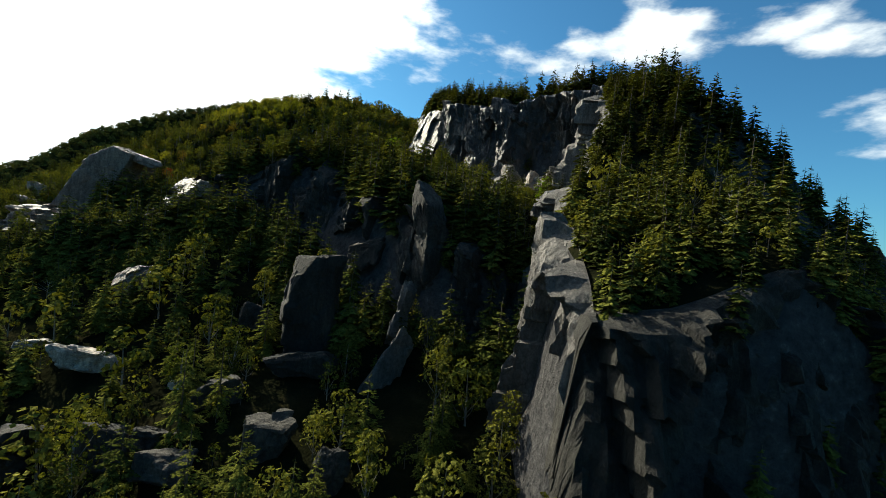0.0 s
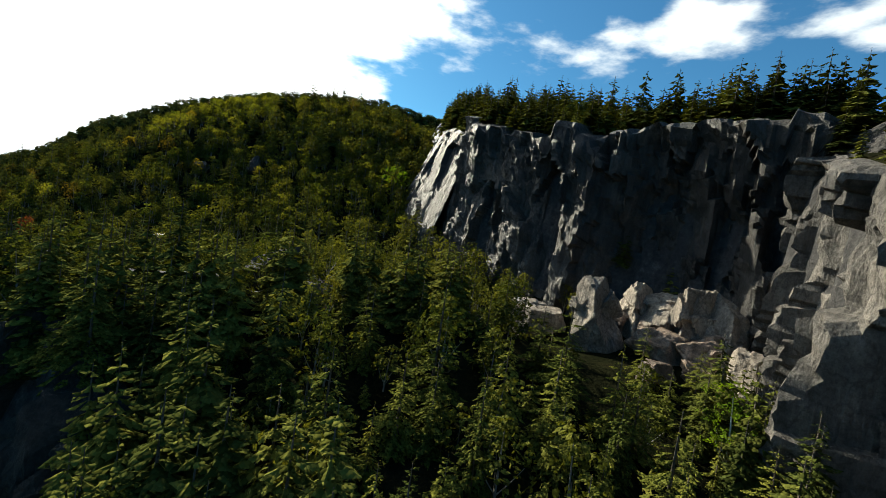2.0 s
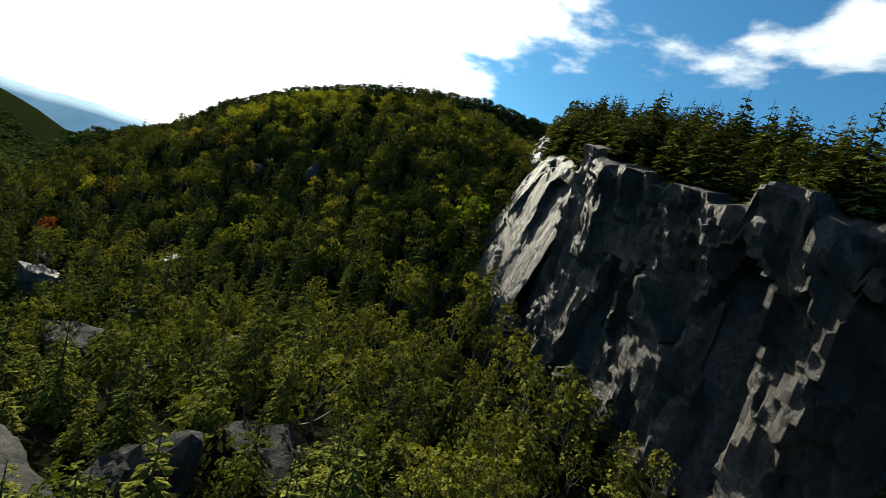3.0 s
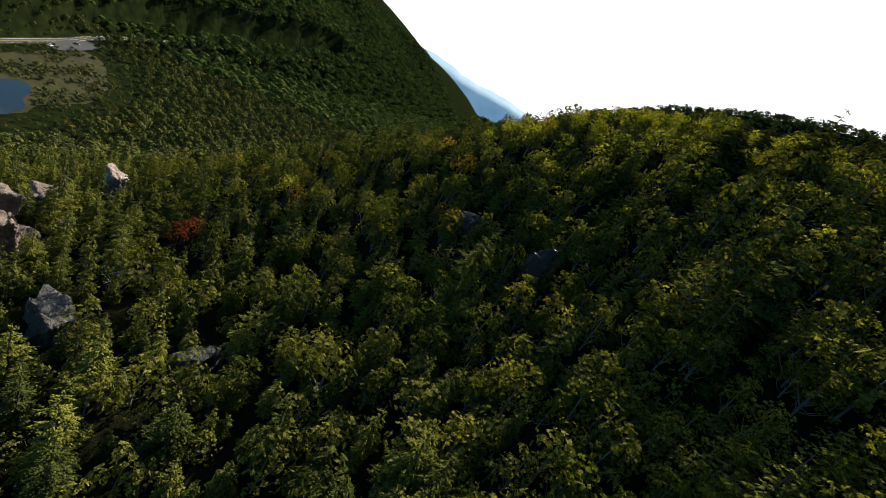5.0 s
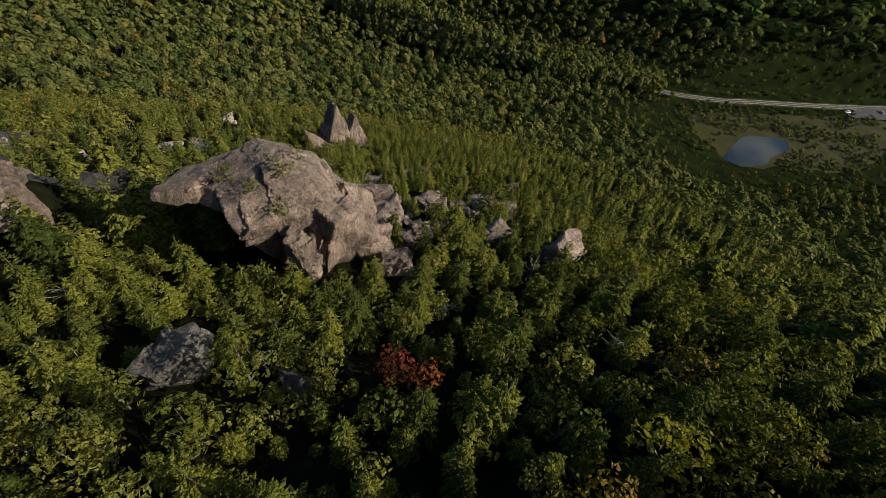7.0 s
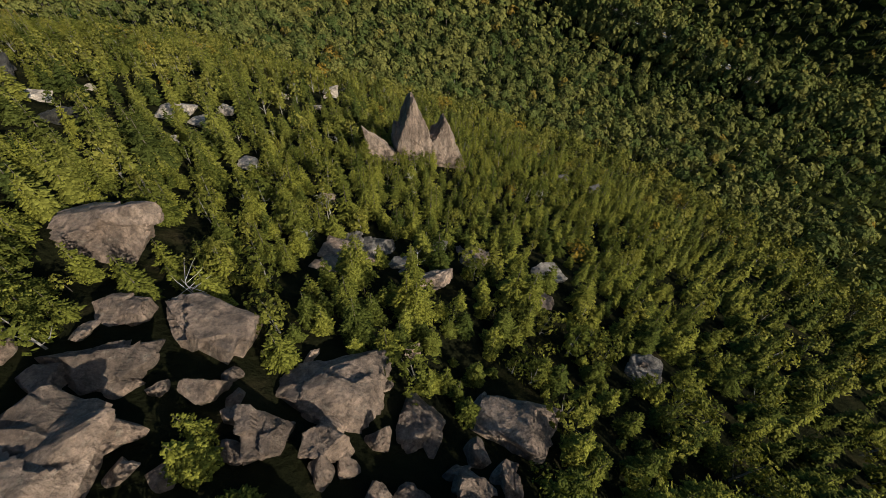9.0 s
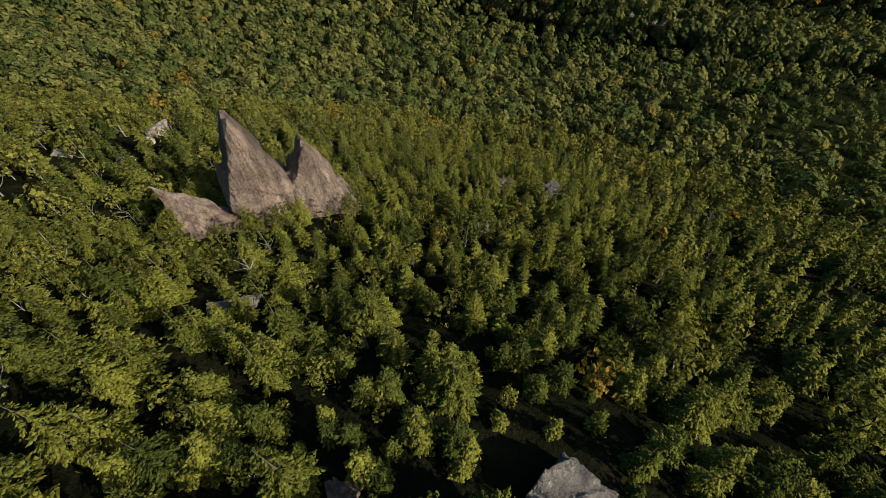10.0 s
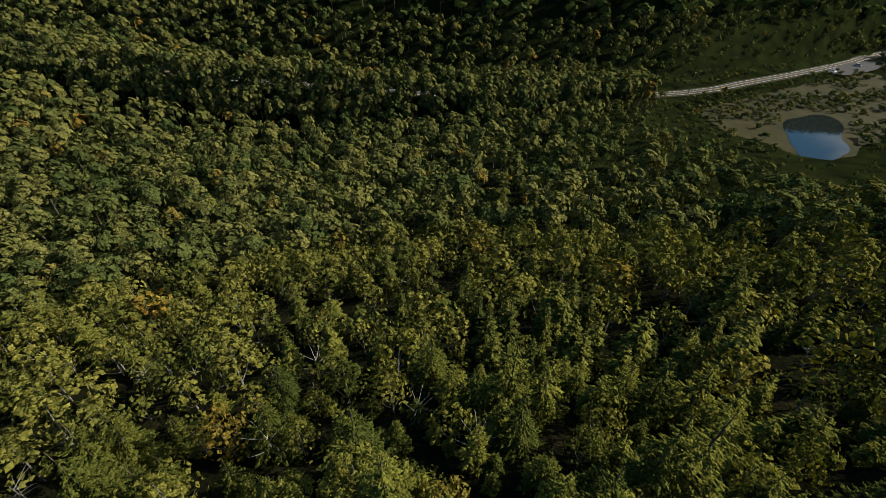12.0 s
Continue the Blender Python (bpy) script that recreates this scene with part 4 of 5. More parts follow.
BARE += [(-94.2, 34.8, 3.4), (-97.0, 34.5, 2.6), (-99.6, 33.2, 3.2), (-90.4, 37.2, 2.8), (-91.0, 40.5, 2.4)]
# the great dome: a core with slabs split along its front, overhanging on one side
DOME_BASE = float(ground(-71.5, 98.5))
dome = tagged(new("rock_dome"), "great rounded granite dome of cracked slabs with lichen", "rock")
dome.matrix_basis = pose(-71.5, 98.5, DOME_BASE)
v, f = hewn([((0, 0, 1), 4.6), ((0, 0.55, 1), 4.3), ((0.3, 0, 1), 4.4), ((0, 1, -0.25), 3.9), ((-1, 0, 0.55), 4.8), ((-0.6, 0.7, 0.4), 4.9), ((1, 0, -0.45), 3.0), ((0, -1, 0.06), 4.4),
             ((0, 0, -1), 9.5), ((-0.5, -0.3, 1), 4.7), ((-0.35, 0.4, 1), 4.6)], 6, 50)
core = new("core", mesh_of("core", weathered(v, 21, 0.20, 0.07, 3.6), f, [PINK_ROCK]))
core.parent = dome
core.matrix_basis = pose(0, 0, 10.4 - DOME_BASE)
BARE += [(-71.5, 98.5, 5.6), (-66.5, 97.0, 4.4), (-77.0, 97.0, 4.6), (-73.5, 103.0, 3.0)]
# the slabs: place beside the dome's middle, height of the middle, size, turn
for k, (x, y, z, size, turn) in enumerate([
        (4.9, -1.4, 12.6, (10.0, 4.8, 2.2), (-10, 12, -34)), (-0.9, 3.3, 11.7, (5.2, 3.0, 3.4), (-14, 0, 6)), (2.3, 2.9, 12.3, (3.6, 3.4, 2.6), (-18, 4, -8)),
        (-3.4, 3.0, 9.8, (4.4, 4.4, 8.6), (-4, -4, 24)), (-5.6, -0.6, 7.6, (4.4, 5.4, 7.6), (0, -16, 10)), (-0.6, 5.6, 9.6, (2.4, 2.0, 5.4), (8, 6, 40))]):
    slab = new("slab", boulder_mesh(240 + k, size, PINK_ROCK, levels=5))
    slab.parent = dome
    slab.matrix_basis = pose(x, y, z - DOME_BASE, *turn)
FIELD = "boulders of the rock field"


def blocks(rows, seed, mat, label, group, sink=0.25, levels=4):
    """Rows of x, y, length, width, height, turn and tilt."""
    for k, (x, y, a, b, h, turn, tilt) in enumerate(rows):
        boulder((x, y), (a, b, h), (tilt, 0.6 * tilt, turn), seed + k, mat, label, group, sink, levels)


blocks([
        (-71.2, 84.6, 7.3, 6, 3, 2, -8), (-65.6, 82, 4.1, 3.3, 1.7, 4, -8), (-74.1, 90.7, 3.8, 2.6, 2.1, 18, -8),
        (-76.3, 87.1, 2.6, 1.9, 1.1, 11, -5), (-77, 91.2, 1.9, 1.3, 1.6, 4, 12), (-79, 90.6, 4.2, 3.2, 1.8, 164, -14),
        (-83.1, 87, 3.7, 2.4, 1.7, 17, -14), (-82.7, 90.2, 4.9, 3.2, 2.1, 165, -14), (-83.8, 92.5, 6.4, 5.2, 2.7, 170, -8),
        (-80.5, 92.6, 3.9, 2.6, 1.7, 170, 5), (-77.1, 93.8, 3, 2.4, 1.3, 178, -8), (-81.8, 94.9, 3, 2.5, 1.3, 1, -8)], 30, PINK_ROCK, "large tumbled greyish-pink boulder in the rock field", FIELD, 0.2, 5)
blocks([
        (-79.9, 96.8, 2.7, 1.8, 1.1, 172, 8), (-82.6, 95.8, 2.9, 2.2, 1.2, 6, 5), (-84.3, 98.1, 1.6, 1.1, 1.6, 177, -14),
        (-80.9, 87.7, 1.7, 1.3, 1.4, 10, -5), (-87.6, 87.6, 1.7, 1.3, 2.2, 176, 12), (-89.5, 88.6, 1.5, 1.1, 1.5, 173, 8),
        (-91.2, 89.6, 2.6, 2, 2.9, 15, -14), (-92.9, 86.7, 5.5, 3.8, 2.3, 12, -5), (-93.7, 89.6, 2.5, 1.9, 2.8, 170, 8),
        (-96.1, 89, 1.5, 1.1, 1.8, 12, -14), (-97.7, 88.7, 1.6, 1.3, 1.1, 178, 12), (-97.3, 82.7, 1.3, 0.9, 1.7, 13, 5)], 50, PINK_ROCK, "tumbled greyish-pink boulder between low trees", FIELD, 0.2, 5)
blocks([
        (-94.2, 94.2, 2.5, 2, 3.2, 4, -14), (-98, 91.9, 2.1, 1.4, 0.9, 165, 12), (-97.2, 94, 2.6, 2.1, 1.1, 15, -8),
        (-100.8, 91, 2.5, 1.6, 3.2, 166, 12), (-102.7, 90.9, 1.2, 0.9, 1.4, 17, 12), (-101.1, 94.5, 4.7, 3.7, 2, 165, -14),
        (-96.2, 92.9, 1.7, 1.3, 1.4, 1, -5), (-86.9, 83.9, 1.7, 1.4, 1.4, 0, -14), (-115.7, 80.6, 1.5, 1.2, 1.9, 6, -8),
        (-103.4, 86.8, 1, 0.7, 1.3, 0, 8), (-86.7, 96, 2, 1.7, 1.5, 176, -8), (-81.1, 83, 3, 2.2, 1.3, 178, 5)], 70, PINK_ROCK, "angular greyish boulder at the edge of the rock field", FIELD, 0.2, 5)
heap = random.Random(17)
for k in range(130):
    x, y = heap.uniform(-103, -68), heap.uniform(84, 97)
    if k % 2:
        x, y = heap.uniform(-88, -66), heap.uniform(86, 99)
    a = heap.uniform(0.9, 2.2)
    boulder((x, y), (a, a * heap.uniform(0.5, 0.8), a * heap.uniform(0.35, 0.7)), (heap.uniform(-25, 25), heap.uniform(-25, 25), heap.uniform(0, 180)), 300 + k, PINK_ROCK, "small broken slab wedged in the rock field", FIELD, 0.15, 3)
BARE += [(-74, 88, 5), (-80, 92, 5), (-77, 95, 5), (-84, 90, 4), (-93, 89, 3.5), (-97, 92, 4), (-101, 93, 3)]
boulder((-75.6, 75.8), (7.2, 4.4, 3.2), (8, 0, 167), 60, PINK_ROCK, "broad flat-faced reddish boulder among spruces", FIELD, 0.15, 5)
CRAGS = "blocks of the middle outcrop"
blocks([
        (-90.7, 71.2, 5.2, 3.4, 1.8, 161, -14), (-89.6, 73.5, 3.3, 2.7, 1.1, 1, 12), (-96.4, 72.5, 1.6, 1.1, 0.6, 159, 5),
        (-98.6, 73.6, 3.1, 2.4, 1.6, 163, -8), (-102.5, 69, 3.0, 2.5, 1.3, 165, -5), (-101.5, 66.4, 1.6, 1.1, 0.8, 159, 5),
        (-108.8, 73.9, 2.5, 1.9, 1.0, 0, 8), (-86.2, 60.4, 2.2, 1.4, 1.1, 2, -8)], 90, PINK_ROCK, "angular lichened rock block on the wooded slope", CRAGS, 0.2, 5)
blocks([
        (-92.4, 68, 3.9, 2.9, 1.3, 172, -8), (-95.1, 71.2, 2.0, 1.6, 0.8, 3, 12), (-98.6, 68, 2.2, 1.8, 1.5, 6, 8),
        (-110.8, 68.8, 3.6, 3.0, 1.3, 14, -14), (-115.9, 80.6, 3.8, 3.1, 1.7, 177, -5), (-93.4, 51.9, 2.4, 1.7, 0.8, 13, -5),
        (-90.6, 68, 2.6, 1.9, 1.5, 176, -5), (-165.3, -19.3, 2.4, 1.6, 0.8, 120, -5)], 110, GREY_ROCK, "grey lichened block between the spruces", CRAGS, 0.2, 5)
ALCOVE = "boulders under the cliff"
boulder((5.2, 100.4), (6.0, 5.0, 4.2), (6, -6, 20), 90, PALE_ROCK, "pale cracked boulder under the cliff", ALCOVE, 0.12, 5)
boulder((8.6, 93.4), (4.0, 5.4, 9.0), (12, -14, -30), 91, PALE_ROCK, "tall white pointed boulder under the cliff", ALCOVE, 0.12, 5)
blocks([
        (16.5, 95.6, 4.8, 4, 5.2, 10, 4), (19.6, 90.6, 4.6, 4, 6.4, 15, 4), (17.8, 92.8, 4.4, 3.6, 7.4, -10, 4), (14.6, 97.6, 4, 3.4, 4.5, 30, 6),
        (17.4, 83.2, 3.4, 2.8, 4.2, 20, 5), (18.6, 86.6, 4, 3.2, 4.8, 40, -8)], 400, PALE_ROCK, "sunlit broken block fallen from the cliff", ALCOVE, 0.12, 5)
blocks([
        (11.2, 96.4, 3.6, 3, 3.8, 60, 0), (13.4, 91.0, 4.6, 3.6, 3.4, 40, 8), (17.2, 90.4, 5, 4, 3.4, -10, -8), (12.0, 87.0, 3, 2.4, 2.4, 0, 0),
        (15.4, 86.8, 2.6, 2.2, 2, 0, 10), (14.6, 94.4, 3.2, 2.6, 3, 70, 5), (20.6, 87.6, 3.4, 2.8, 3, 60, 6)], 420, PINK_ROCK, "broken pale grey boulder below the cliff", ALCOVE, 0.15)
for x, y, r in ((8, 90, 5), (13, 90, 5), (19, 89, 5.5), (5, 96, 4.5), (6, 86, 4)):
    BARE.append((x, y, r))
TALUS = "blocks of the talus"
boulder((-15.4, 50.4), (6.6, 6.2, 12.4), (3, 4, 8), 110, MOSSY_SHADE_ROCK, "huge square dark block with a flat top", TALUS, 0.2, 5)
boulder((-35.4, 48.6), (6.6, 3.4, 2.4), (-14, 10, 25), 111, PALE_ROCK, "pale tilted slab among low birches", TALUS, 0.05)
boulder((-5.0, 54.7), (4.6, 4.0, 9.0), (2, -3, 20), 113, MOSSY_SHADE_ROCK, "tall split rock pillar at the foot of the band", TALUS, 0.1, 5)
boulder((-6.9, 50.8), (2.6, 1.6, 6.6), (4, 12, 40), 114, GREY_ROCK, "upright sunlit rock blade", TALUS, 0.1)
boulder((-6.5, 47.6), (2.6, 1.8, 5.0), (4, 14, 30), 115, GREY_ROCK, "upright sunlit rock blade", TALUS, 0.1)
BARE += [(-15, 45.5, 3.5), (-35, 45, 3.5), (-6, 45, 3), (-6, 42, 2.5)]
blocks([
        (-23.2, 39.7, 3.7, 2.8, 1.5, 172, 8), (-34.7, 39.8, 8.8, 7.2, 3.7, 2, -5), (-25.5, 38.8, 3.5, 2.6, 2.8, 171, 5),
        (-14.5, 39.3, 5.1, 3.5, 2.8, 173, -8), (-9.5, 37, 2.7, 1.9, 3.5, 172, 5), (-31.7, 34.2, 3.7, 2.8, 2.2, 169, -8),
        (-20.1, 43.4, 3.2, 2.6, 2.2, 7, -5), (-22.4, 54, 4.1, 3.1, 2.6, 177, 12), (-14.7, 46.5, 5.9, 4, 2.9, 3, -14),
        (-12, 54, 2.4, 1.9, 2.2, 163, -14), (-52.4, 51.2, 5.3, 3.4, 2.5, 14, 12), (-20.1, 36.9, 4.3, 3.1, 2, 2, 8)], 116, MOSSY_SHADE_ROCK, "shaded grey talus block at the foot of the slope", TALUS, 0.2)
BAND = "blocks of the dark rock band"
blocks([
        (-54.7, 76.5, 6.6, 4.5, 3.9, 174, 5), (-25, 72.2, 3.7, 3.1, 4.8, 5, -14), (-19.1, 70, 4.4, 3.1, 2.6, 178, 8),
        (-23.1, 69.1, 3.5, 2.7, 3.1, 165, -14), (-12.2, 59.5, 5.1, 3.8, 4, 161, 5), (-4.7, 56.9, 4.3, 3.4, 2.5, 173, -8),
        (-2.5, 62, 2.5, 2, 2.2, 12, 8)], 210, MOSSY_SHADE_ROCK, "mossy crag block below the wooded terrace, darkened for shade", BAND, 0.3)
LEDGES = "outcrops on the terrace"
blocks([
        (-26.2, 84.2, 8.9, 7.4, 3.7, 2, -8), (-19.7, 87.4, 4.3, 3.4, 5.1, 8, 8), (-19.4, 94.6, 5.6, 4.3, 2.3, 9, 12),
        (-17.1, 86.3, 4.9, 4, 2.1, 28, 12), (-26.2, 79.3, 2.1, 1.4, 2.7, 26, -14), (-43, 102.5, 7, 4.6, 3, 28, 5),
        (-33, 107.7, 3.3, 2.4, 1.4, 13, 12)], 130, MOSSY_SHADE_ROCK, "ledgy grey outcrop between spruces", LEDGES, 0.2)
RUBBLE = "blocks beside the dome"
blocks([
        (-85.9, 83.6, 6, 4.1, 2.5, 154, -8), (-84, 91.1, 6.2, 4.5, 2.6, 163, 8), (-78.9, 100.3, 4.5, 3.7, 4.4, 167, 8),
        (-80.3, 102.9, 4.9, 3.4, 3, 173, -8), (-84.2, 100.6, 3.6, 2.6, 3.3, 167, 5), (-80.7, 106.9, 2.5, 1.7, 2.8, 155, -5),
        (-98.1, 87.3, 3.3, 2.3, 1.5, 142, -8), (-103.8, 87.3, 5.2, 3.7, 2.2, 154, -14), (-94.7, 102.5, 4.5, 3, 2.7, 157, -8),
        (-98, 108.8, 4.5, 3.4, 4, 166, 12), (-90.6, 101.1, 2.6, 1.9, 1.1, 174, 12), (-88, 99.8, 1.6, 1.1, 0.9, 147, 5)], 150, PINK_ROCK, "cracked lichened block standing out of the wood", RUBBLE)
blocks([
        (-64.1, 143.6, 3.8, 2.8, 4, 88, 12), (-53.5, 145.9, 4, 2.7, 5.1, 90, 5), (-54, 120, 3.7, 3, 2.1, 88, -14)], 170, SHADED_ROCK, "shaded dark rock block in the wood", RUBBLE)
boulder((-61.7, 110.2), (5.2, 3.8, 5.0), (8, 4, 150), 163, GREY_ROCK, "layered grey rock with clean broken faces", RUBBLE, 0.26, 5)
boulder((-68.7, 114.9), (2.6, 1.8, 1.8), (4, 0, 151), 164, GREY_ROCK, "small grey rock between spruces", RUBBLE, 0.2)
blocks([
        (-46.0, 80.0, 12, 8, 8.0, 160, 8), (-48.6, 87.0, 7, 5, 5, 150, -8), (-47.2, 94.0, 5, 3.4, 5.4, 156, -10), (-44.0, 71.5, 3.4, 2.4, 5, 160, -6),
        (-40.5, 61.0, 5, 4, 5, 20, 6)], 166, PINK_ROCK, "pink rock outcrop with clean faces", RUBBLE, 0.36, 5)
BARE += [(-48, 92, 4), (-50, 98, 3), (-62, 114, 3)]
LOWER = "blocks on the lower slope"
blocks([(-126.2, 24.4, 2.6, 2.2, 2.6, 20, 8), (-133.8, 27.0, 4.6, 3.6, 3.2, 130, -8), (-131.6, 28.8, 2.2, 1.8, 1.5, 60, 10), (-102.1, -11.8, 2.8, 2.2, 2.4, 30, 5)], 260, GREY_ROCK, "angular grey block standing among the trees", LOWER, 0.15, 5)
BARE += [(-132.6, 29.6, 1.6), (-125.6, 26.2, 1.4)]
PALE = "pale rocks on the sunny slope"
blocks([
        (-74.2, 52.5, 3.3, 2.6, 1.1, 169, -8), (-63.4, 50.2, 2.6, 1.8, 1.5, 8, -5), (-57.6, 38, 5.2, 4.3, 1.7, 4, -14),
        (-63, 40.5, 4.2, 3.4, 1.4, 164, 5), (-62.6, 32.8, 2.7, 2.2, 1.2, 14, -5), (-54.4, 46.9, 1.8, 1.3, 0.6, 6, 8),
        (-42.9, 36.5, 1.7, 1.4, 1.4, 8, -5)], 180, PALE_ROCK, "pale weathered rock among the spruces", PALE, 0.15)
blocks([
        (-70.9, -3.7, 4.1, 3.3, 2.7, 162, 5), (-71.2, -29.3, 5.3, 4.2, 1.8, 7, 12), (-64.6, 11.5, 3.3, 2.3, 1.1, 175, 8),
        (-71.8, 12.6, 2.5, 1.7, 0.8, 3, 12), (-72.1, 4.2, 2.0, 1.4, 1.4, 12, 5), (-43.4, 43.9, 3.5, 2.7, 1.2, 7, -14),
        (-44.1, 53, 3.2, 2.7, 1.1, 14, -5), (-42.4, 33.4, 2.1, 1.8, 0.7, 164, 5), (-25.6, 46.2, 1.3, 0.9, 0.8, 176, 5)], 200, PALE_ROCK, "pale weathered rock on the far shoulder of the slope", PALE, 0.15)


# ---- the valley floor ----
def strip(name, mat, label, half, lift, a=0.0, offset=0.0, category="road"):
    """A ribbon laid along the road."""
    pts = [Vector((x, y)) for x, y in ROAD]
    line = []
    for k in range(len(pts) - 1):
        p0, p1, p2, p3 = pts[max(k - 1, 0)], pts[k], pts[k + 1], pts[min(k + 2, len(pts) - 1)]
        for q in np.linspace(0, 1, 14, endpoint=False):
            line.append(0.5 * ((2 * p1) + (p2 - p0) * q + (2 * p0 - 5 * p1 + 4 * p2 - p3) * q * q + (3 * p1 - p0 - 3 * p2 + p3) * q ** 3))
    v = []
    for k, p in enumerate(line):
        w = (line[min(k + 1, len(line) - 1)] - line[max(k - 1, 0)]).normalized()
        o = Vector((-w.y, w.x))
        for side in (-half, half):
            c = p + o * (offset + side)
            v.append((c.x, c.y, -103.2 + lift))
    ob = new(name, mesh_of(name, v, grid_faces(len(line), 2), [mat]))
    return tagged(ob, label, category, kind="structure")


strip("road_verge", GRASS, "mown grass verge along the road", 5.0, 0.10, category="verge")
strip("road", ASPHALT, "grey two-lane asphalt road through the valley", 3.2, 0.22)
PAINT = plain_material("road_paint", (0.55, 0.55, 0.52), (0.75, 0.75, 0.72), 0.8, 0.7, 0.01)
YELLOW = plain_material("yellow_paint", (0.50, 0.36, 0.06), (0.62, 0.46, 0.09), 0.8, 0.7, 0.01)
strip("road_line", PAINT, "white edge line on the road", 0.10, 0.23, offset=2.8, category="marking")
strip("road_line", PAINT, "white edge line on the road", 0.10, 0.23, offset=-2.8, category="marking")
strip("road_line", YELLOW, "yellow centre line on the road", 0.14, 0.23, category="marking")


def patch(name, mat, label, category, middle, radii, turn, z, ragged, seed, kind="structure"):
    """A flat patch with an uneven rim."""
    r = random.Random(seed)
    ph = [r.uniform(0, 6.28) for k in range(5)]
    c, s = math.cos(radians(turn)), math.sin(radians(turn))
    v, n = [(middle[0], middle[1], z)], 72
    for k in range(n):
        a = 6.28319 * k / n
        q = 1 + ragged * sum(math.sin((j + 2) * a + ph[j]) / (j + 1.5) for j in range(5))
        u, w = radii[0] * q * math.cos(a), radii[1] * q * math.sin(a)
        v.append((middle[0] + u * c - w * s, middle[1] + u * s + w * c, z))
    f = [(0, 1 + k, 1 + (k + 1) % n) for k in range(n)]
    return tagged(new(name, mesh_of(name, v, f, [mat])), label, category, kind=kind)


def water_material():
    m, n, link, b = material("pond_water")
    b.inputs["Base Color"].default_value = (0.012, 0.016, 0.016, 1)
    b.inputs["Roughness"].default_value, b.inputs["IOR"].default_value = 0.03, 1.33
    b.inputs["Specular IOR Level"].default_value = 0.4
    t = noise_node(n, link, 0.8, 3, 0.5, n.new("ShaderNodeNewGeometry").outputs["Position"])
    k = n.new("ShaderNodeBump")
    k.inputs["Strength"].default_value, k.inputs["Distance"].default_value = 0.08, 0.03
    link(t.outputs["Fac"], k.inputs["Height"])
    link(k.outputs["Normal"], b.inputs["Normal"])
    return m


patch("meadow", GRASS, "boggy meadow of yellow-green sedge", "meadow", (-440, 10), (102, 50), -9.8, -104.2, 0.10, 3)
patch("pond", water_material(), "small dark pond mirroring the sky", "pond", (-383, 20), (33, 14), 7, -104.12, 0.26, 4)
patch("car_park", ASPHALT, "gravel and asphalt car park beside the road", "car park", (-556, 21), (40, 8), -15, -102.94, 0.08, 5)


def part(name, bm, mat, parent, label=""):
    me = bpy.data.meshes.new(name)
    bm.to_mesh(me)
    bm.free()
    me.materials.append(mat)
    ob = new(name, me)
    ob.parent = parent
    if label:
        tagged(ob, label)
    return ob


def box(size, at=(0, 0, 0), bevel=0.0, taper=1.0):
    bm = bmesh.new()
    bmesh.ops.create_cube(bm, size=1)
    for v in bm.verts:
        q = taper if v.co.z > 0 else 1.0
        v.co = Vector((v.co.x * size[0] * q, v.co.y * size[1] * q, v.co.z * size[2])) + Vector(at)
    if bevel:
        bmesh.ops.bevel(bm, geom=bm.edges[:], offset=bevel, segments=2, affect="EDGES")
    return bm


def shiny(name, colour, rough=0.3):
    m, n, link, b = material(name)
    b.inputs["Base Color"].default_value = (*colour, 1)
    b.inputs["Roughness"].default_value = rough
    return m


def car(x, y, z, turn, paint, label):
    root = tagged(new("car"), label, "car", "parked cars")
    root.matrix_basis = pose(x, y, z, 0, 0, turn)
    part("body", box((4.5, 1.8, 0.75), (0, 0, 0.72), 0.14), paint, root)
    part("cabin", box((2.4, 1.62, 0.62), (-0.2, 0, 1.38), 0.10, 0.82), shiny("car_glass", (0.02, 0.025, 0.03), 0.08), root, "dark car windows")
    part("roof", box((1.7, 1.3, 0.06), (-0.2, 0, 1.70), 0.02), paint, root)
    for sx in (-1.4, 1.4):
        for sy in (-0.82, 0.82):
            bm = bmesh.new()
            bmesh.ops.create_cone(bm, cap_ends=True, segments=18, radius1=0.34, radius2=0.34, depth=0.22, matrix=pose(sx, sy, 0.34, 90))
            part("wheel", bm, shiny("tyre", (0.02, 0.02, 0.02), 0.8), root)
    return root


car(-524.0, 10.0, -102.94, 165, shiny("white_paint", (0.75, 0.75, 0.75)), "white car parked beside the road")
car(-560.0, 20.0, -102.94, 75, shiny("silver_paint", (0.35, 0.36, 0.38)), "grey car standing in the car park")


def pole(x, y):
    root = tagged(new("utility_pole"), "grey wooden utility pole beside the road", "pole", "utility poles")
    root.matrix_basis = pose(x, y, float(ground(x, y)))
    bm = bmesh.new()
    bmesh.ops.create_cone(bm, cap_ends=True, segments=8, radius1=0.16, radius2=0.10, depth=12, matrix=pose(0, 0, 6))
    part("mast", bm, BARK, root)
    part("crossarm", box((2.4, 0.12, 0.14), (0, 0, 11.3)), BARK, root)
    part("lamp", box((0.7, 0.3, 0.18), (0.6, 0, 11.8), 0.04), shiny("lamp_case", (0.6, 0.6, 0.58)), root)


for x, y in ((-238, -216), (-263, -182), (-331, -100), (-400, -44)):
    pole(x, y)


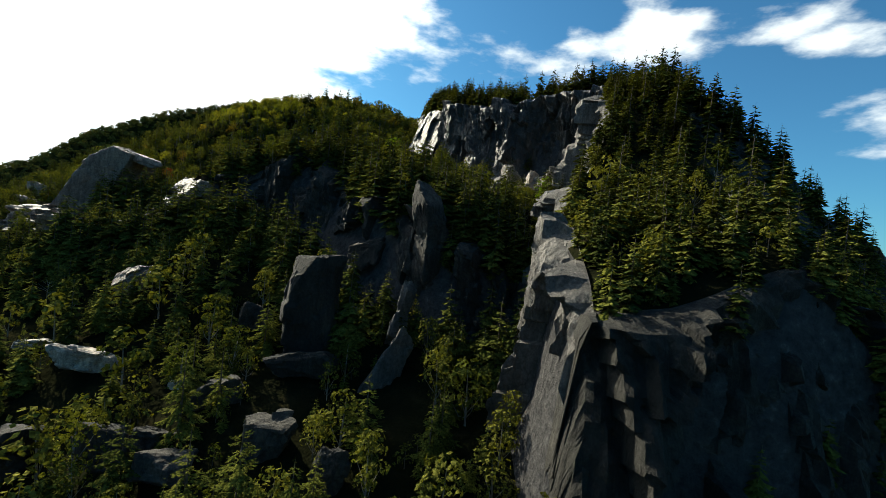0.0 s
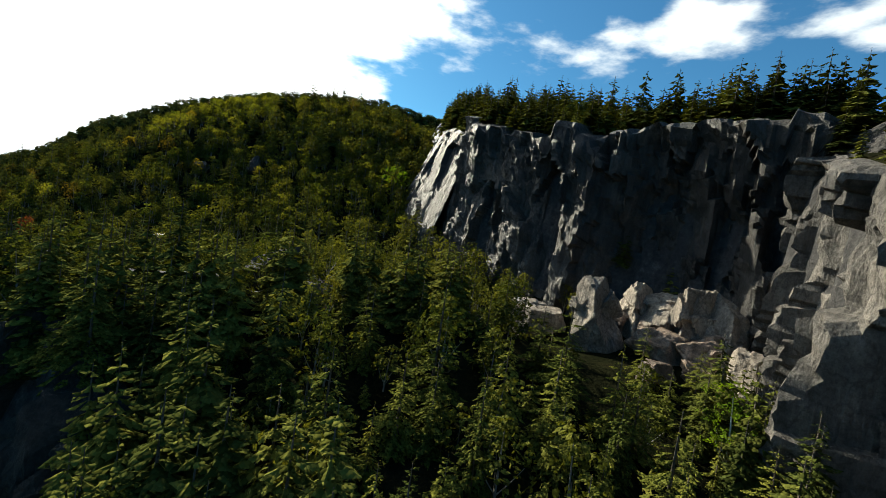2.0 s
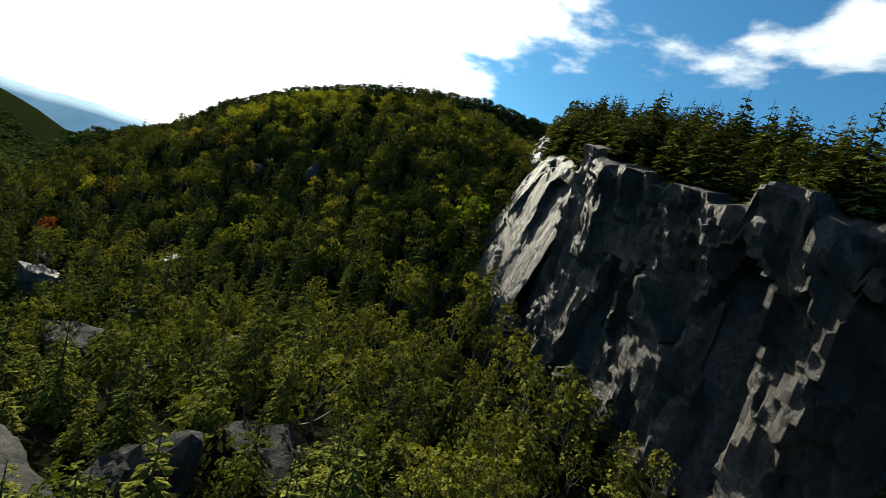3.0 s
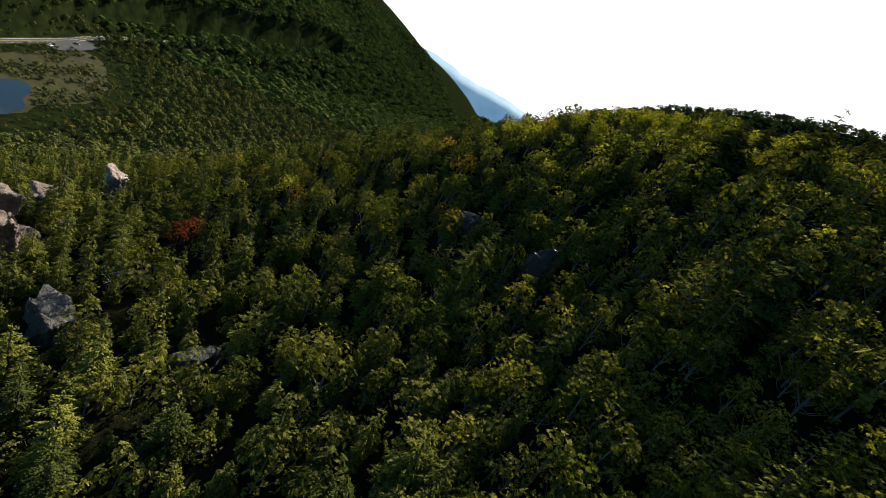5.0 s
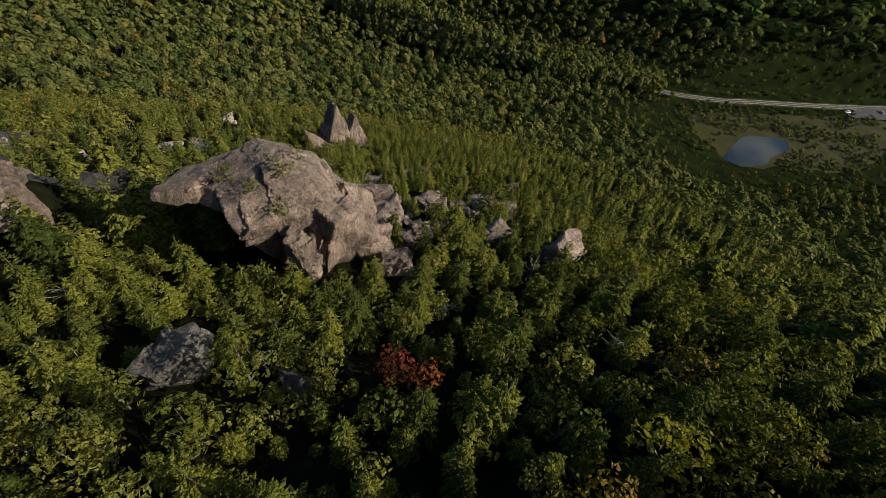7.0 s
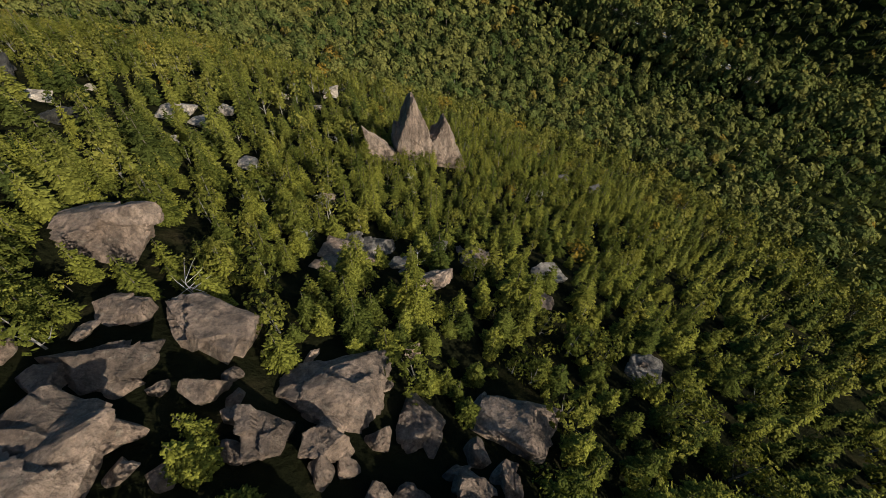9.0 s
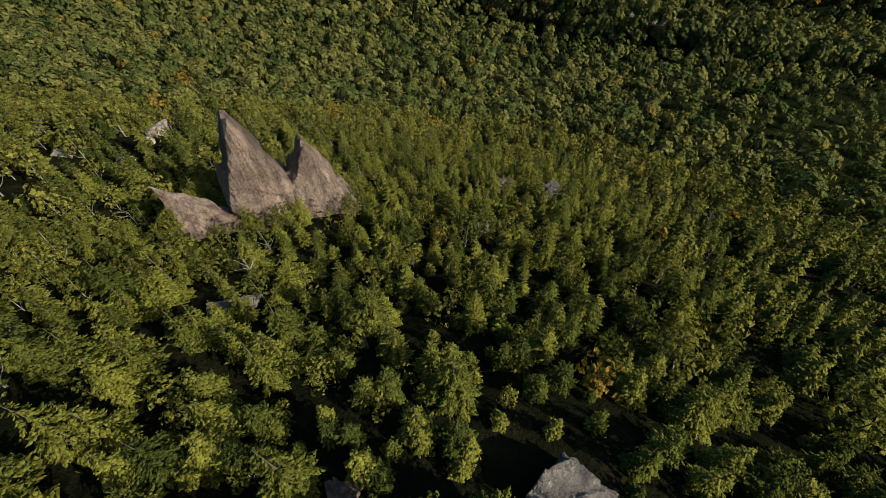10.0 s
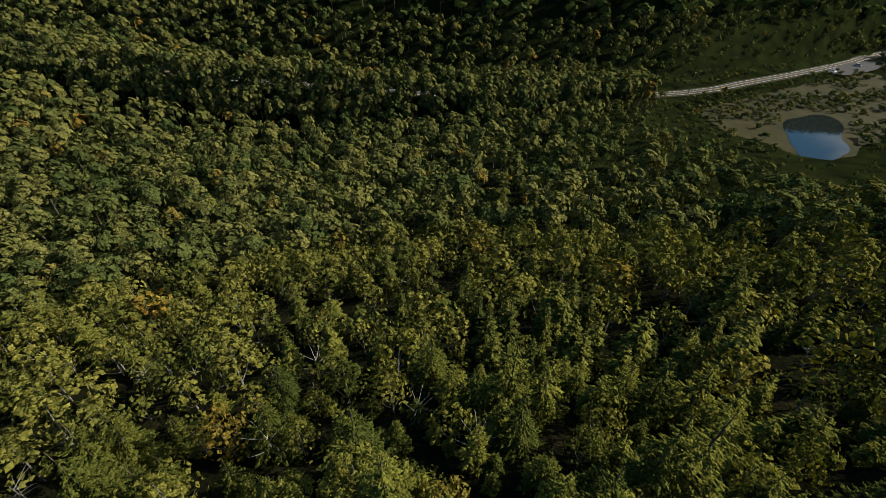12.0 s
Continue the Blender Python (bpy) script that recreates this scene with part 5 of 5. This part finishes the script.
# ---- single trees ----
def snag_shape(rng, arms):
    """A bare dead tree 1 m tall, in quads."""
    v, f = [], []
    tube(v, f, [(0, 0, -0.1), (0.03, 0.02, 0.5), (0.0, 0.05, 1.0)], [0.016, 0.011, 0.003])
    for k in range(arms):
        z, a, r = rng.uniform(0.35, 0.92), rng.uniform(0, 6.28), rng.uniform(0.12, 0.34)
        b = a + rng.uniform(-0.7, 0.7)
        tip = (r * math.cos(a), r * math.sin(a), z + r * rng.uniform(0.2, 0.9))
        end = (tip[0] + 0.12 * math.cos(b), tip[1] + 0.12 * math.sin(b), tip[2] + rng.uniform(0.02, 0.12))
        tube(v, f, [(0.015, 0.03, z), tip, end], [0.006, 0.004, 0.0012], 3)
    return np.array(v, np.float32), np.array(f, np.int32), len(f)


def build_snags():
    r = np.random.RandomState(21)
    shapes = [snag_shape(random.Random(50 + k), 9 + k) for k in range(5)]
    x, y = r.uniform(-170, 20, 900), r.uniform(-40, 150, 900)
    ok = allowed(x, y, r) & (near_distance(x, y) < 50)
    x, y = x[ok][:34], y[ok][:34]
    for k in range(len(x)):
        h = r.uniform(1.8, 3.2)
        tree_thing("snag", shapes[k % 5], [DEAD_WOOD, DEAD_WOOD], "bare bleached dead tree with broken branches", (x[k], y[k], float(ground(x[k], y[k])), h, 1.0, r.uniform(0, 6.28), 0))
    for x, y, h in ((-134.9, 8.2, 3.0), (-134.5, 13.2, 3.3), (-127.3, 3.4, 3.6), (-123.6, -15.1, 3.9), (-110.4, -16.4, 3.0), (-116.4, -3.9, 3.3), (-134, -3.1, 3.6), (-149, 12.2, 3.9), (-160.3, 33.7, 3.0), (-80.4, 113.2, 3.3), (-68.1, 102.1, 3.6), (-67, 112.8, 3.9), (-82.2, 119.6, 3.0), (-55.7, 101.1, 3.3), (-88.1, 122.4, 3.6), (-87.3, 63.6, 3.9), (-87.2, 70.5, 3.0), (-80.8, 33.6, 3.0), (-94.9, 47.8, 3.3), (-90, 94.6, 3.6), (-83.9, 81.2, 3.9)):
        tree_thing("snag", shapes[2], [DEAD_WOOD, DEAD_WOOD], "bare bleached dead tree with spreading branches", (x, y, float(ground(x, y)), 0.78 * h, 1.2, x, 0))


DEAD_WOOD = plain_material("dead_wood", (0.22, 0.21, 0.19), (0.40, 0.38, 0.35), 3.0)
BARE.append((-74.2, 117.3, 2.4))
BARE.append((-75.8, 118.9, 2.0))
build_forest()
build_snags()
tree_thing("maple", LEAFY_NEAR[1], [BARK, RED_LEAVES], "small maple turned red among green spruces", (-74.2, 117.3, float(ground(-74.2, 117.3)), 4.4, 1.1, 0.5, 0))
tree_thing("maple", LEAFY_NEAR[3], [BARK, RED_LEAVES], "low maple with rusty red leaves", (-75.8, 118.9, float(ground(-75.8, 118.9)), 3.8, 1.1, 2.5, 0))
YELLOW_LEAVES = leaf_material("yellow_leaves", (0.16, 0.13, 0.02), (0.20, 0.17, 0.025), (0.2, 0.15, 0.03), 0.4)
tree_thing("birch", LEAFY_NEAR[2], [WHITE_BARK, YELLOW_LEAVES], "birch turned yellow among green trees", (-99.8, 123.5, float(ground(-99.8, 123.5)), 5.0, 1.0, 1.5, 0))
for x, y, z, h in ((-72.0, 100.0, 15.0, 1.7), (-69.6, 100.4, 14.4, 1.4), (-70.8, 102.4, 13.5, 1.6), (-73.6, 98.2, 15.5, 1.0), (-68.0, 98.0, 14.4, 1.3), (-71.4, 98.6, 15.5, 0.9)):
    tree_thing("bush", LEAFY_LOW[int(h * 10) % 5], [BARK, LEAVES], "low green bush rooted in a crack of the dome", (x, y, z - 0.85, h + 0.2, 1.4, x, 0))
GREEN_LEAVES = leaf_material("bright_leaves", (0.09, 0.15, 0.014), (0.13, 0.18, 0.018), (0.12, 0.16, 0.02), 0.45)
tree_thing("birch", LEAFY_NEAR[4], [BARK, GREEN_LEAVES], "bright green bushy birch at the cliff's foot", (-20.7, 139.1, float(ground(-20.7, 139.1)) - 0.3, 7.5, 1.5, 0.2, 0))
tree_thing("birch", LEAFY_NEAR[5], [WHITE_BARK, GREEN_LEAVES], "bright green birch below the buttress", (12.6, 78.0, float(ground(12.6, 78.0)), 6.0, 1.2, 0.9, 0))


# ---- the last ridge, with its haze painted in blue ----
def distant_ridge():
    m, n, link, b = material("hazy_ridge")
    at = n.new("ShaderNodeNewGeometry").outputs["Position"]
    t = noise_node(n, link, 0.006, 6, 0.6, at)
    # haze put in as pale blue colour, plus an added glow
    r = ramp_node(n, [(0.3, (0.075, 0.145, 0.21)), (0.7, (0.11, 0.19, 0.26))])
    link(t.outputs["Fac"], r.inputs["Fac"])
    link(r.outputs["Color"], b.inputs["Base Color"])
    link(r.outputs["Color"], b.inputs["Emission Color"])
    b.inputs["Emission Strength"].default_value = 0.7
    b.inputs["Roughness"].default_value = 1.0
    v = []
    for way in np.linspace(40, 92, 90):
        a = math.radians(way)
        tall = 62 * math.exp(-((way - 68) / 7.5) ** 2) + 30 * math.exp(-((way - 55) / 5) ** 2) + 5 * math.sin(way * 0.8) + 3 * math.sin(way * 2.3)
        for out, up in ((3000, -160), (3150, -40 + 0.4 * tall), (3400, tall), (3700, -200)):
            v.append((-25 - out * math.sin(a), 118 + out * math.cos(a), 40 + up))
    tagged(new("backdrop", mesh_of("backdrop", v, grid_faces(90, 4), [m], smooth=True)), "ridge far beyond the valley, blue and glowing as in haze", "ridge", kind="structure")


distant_ridge()
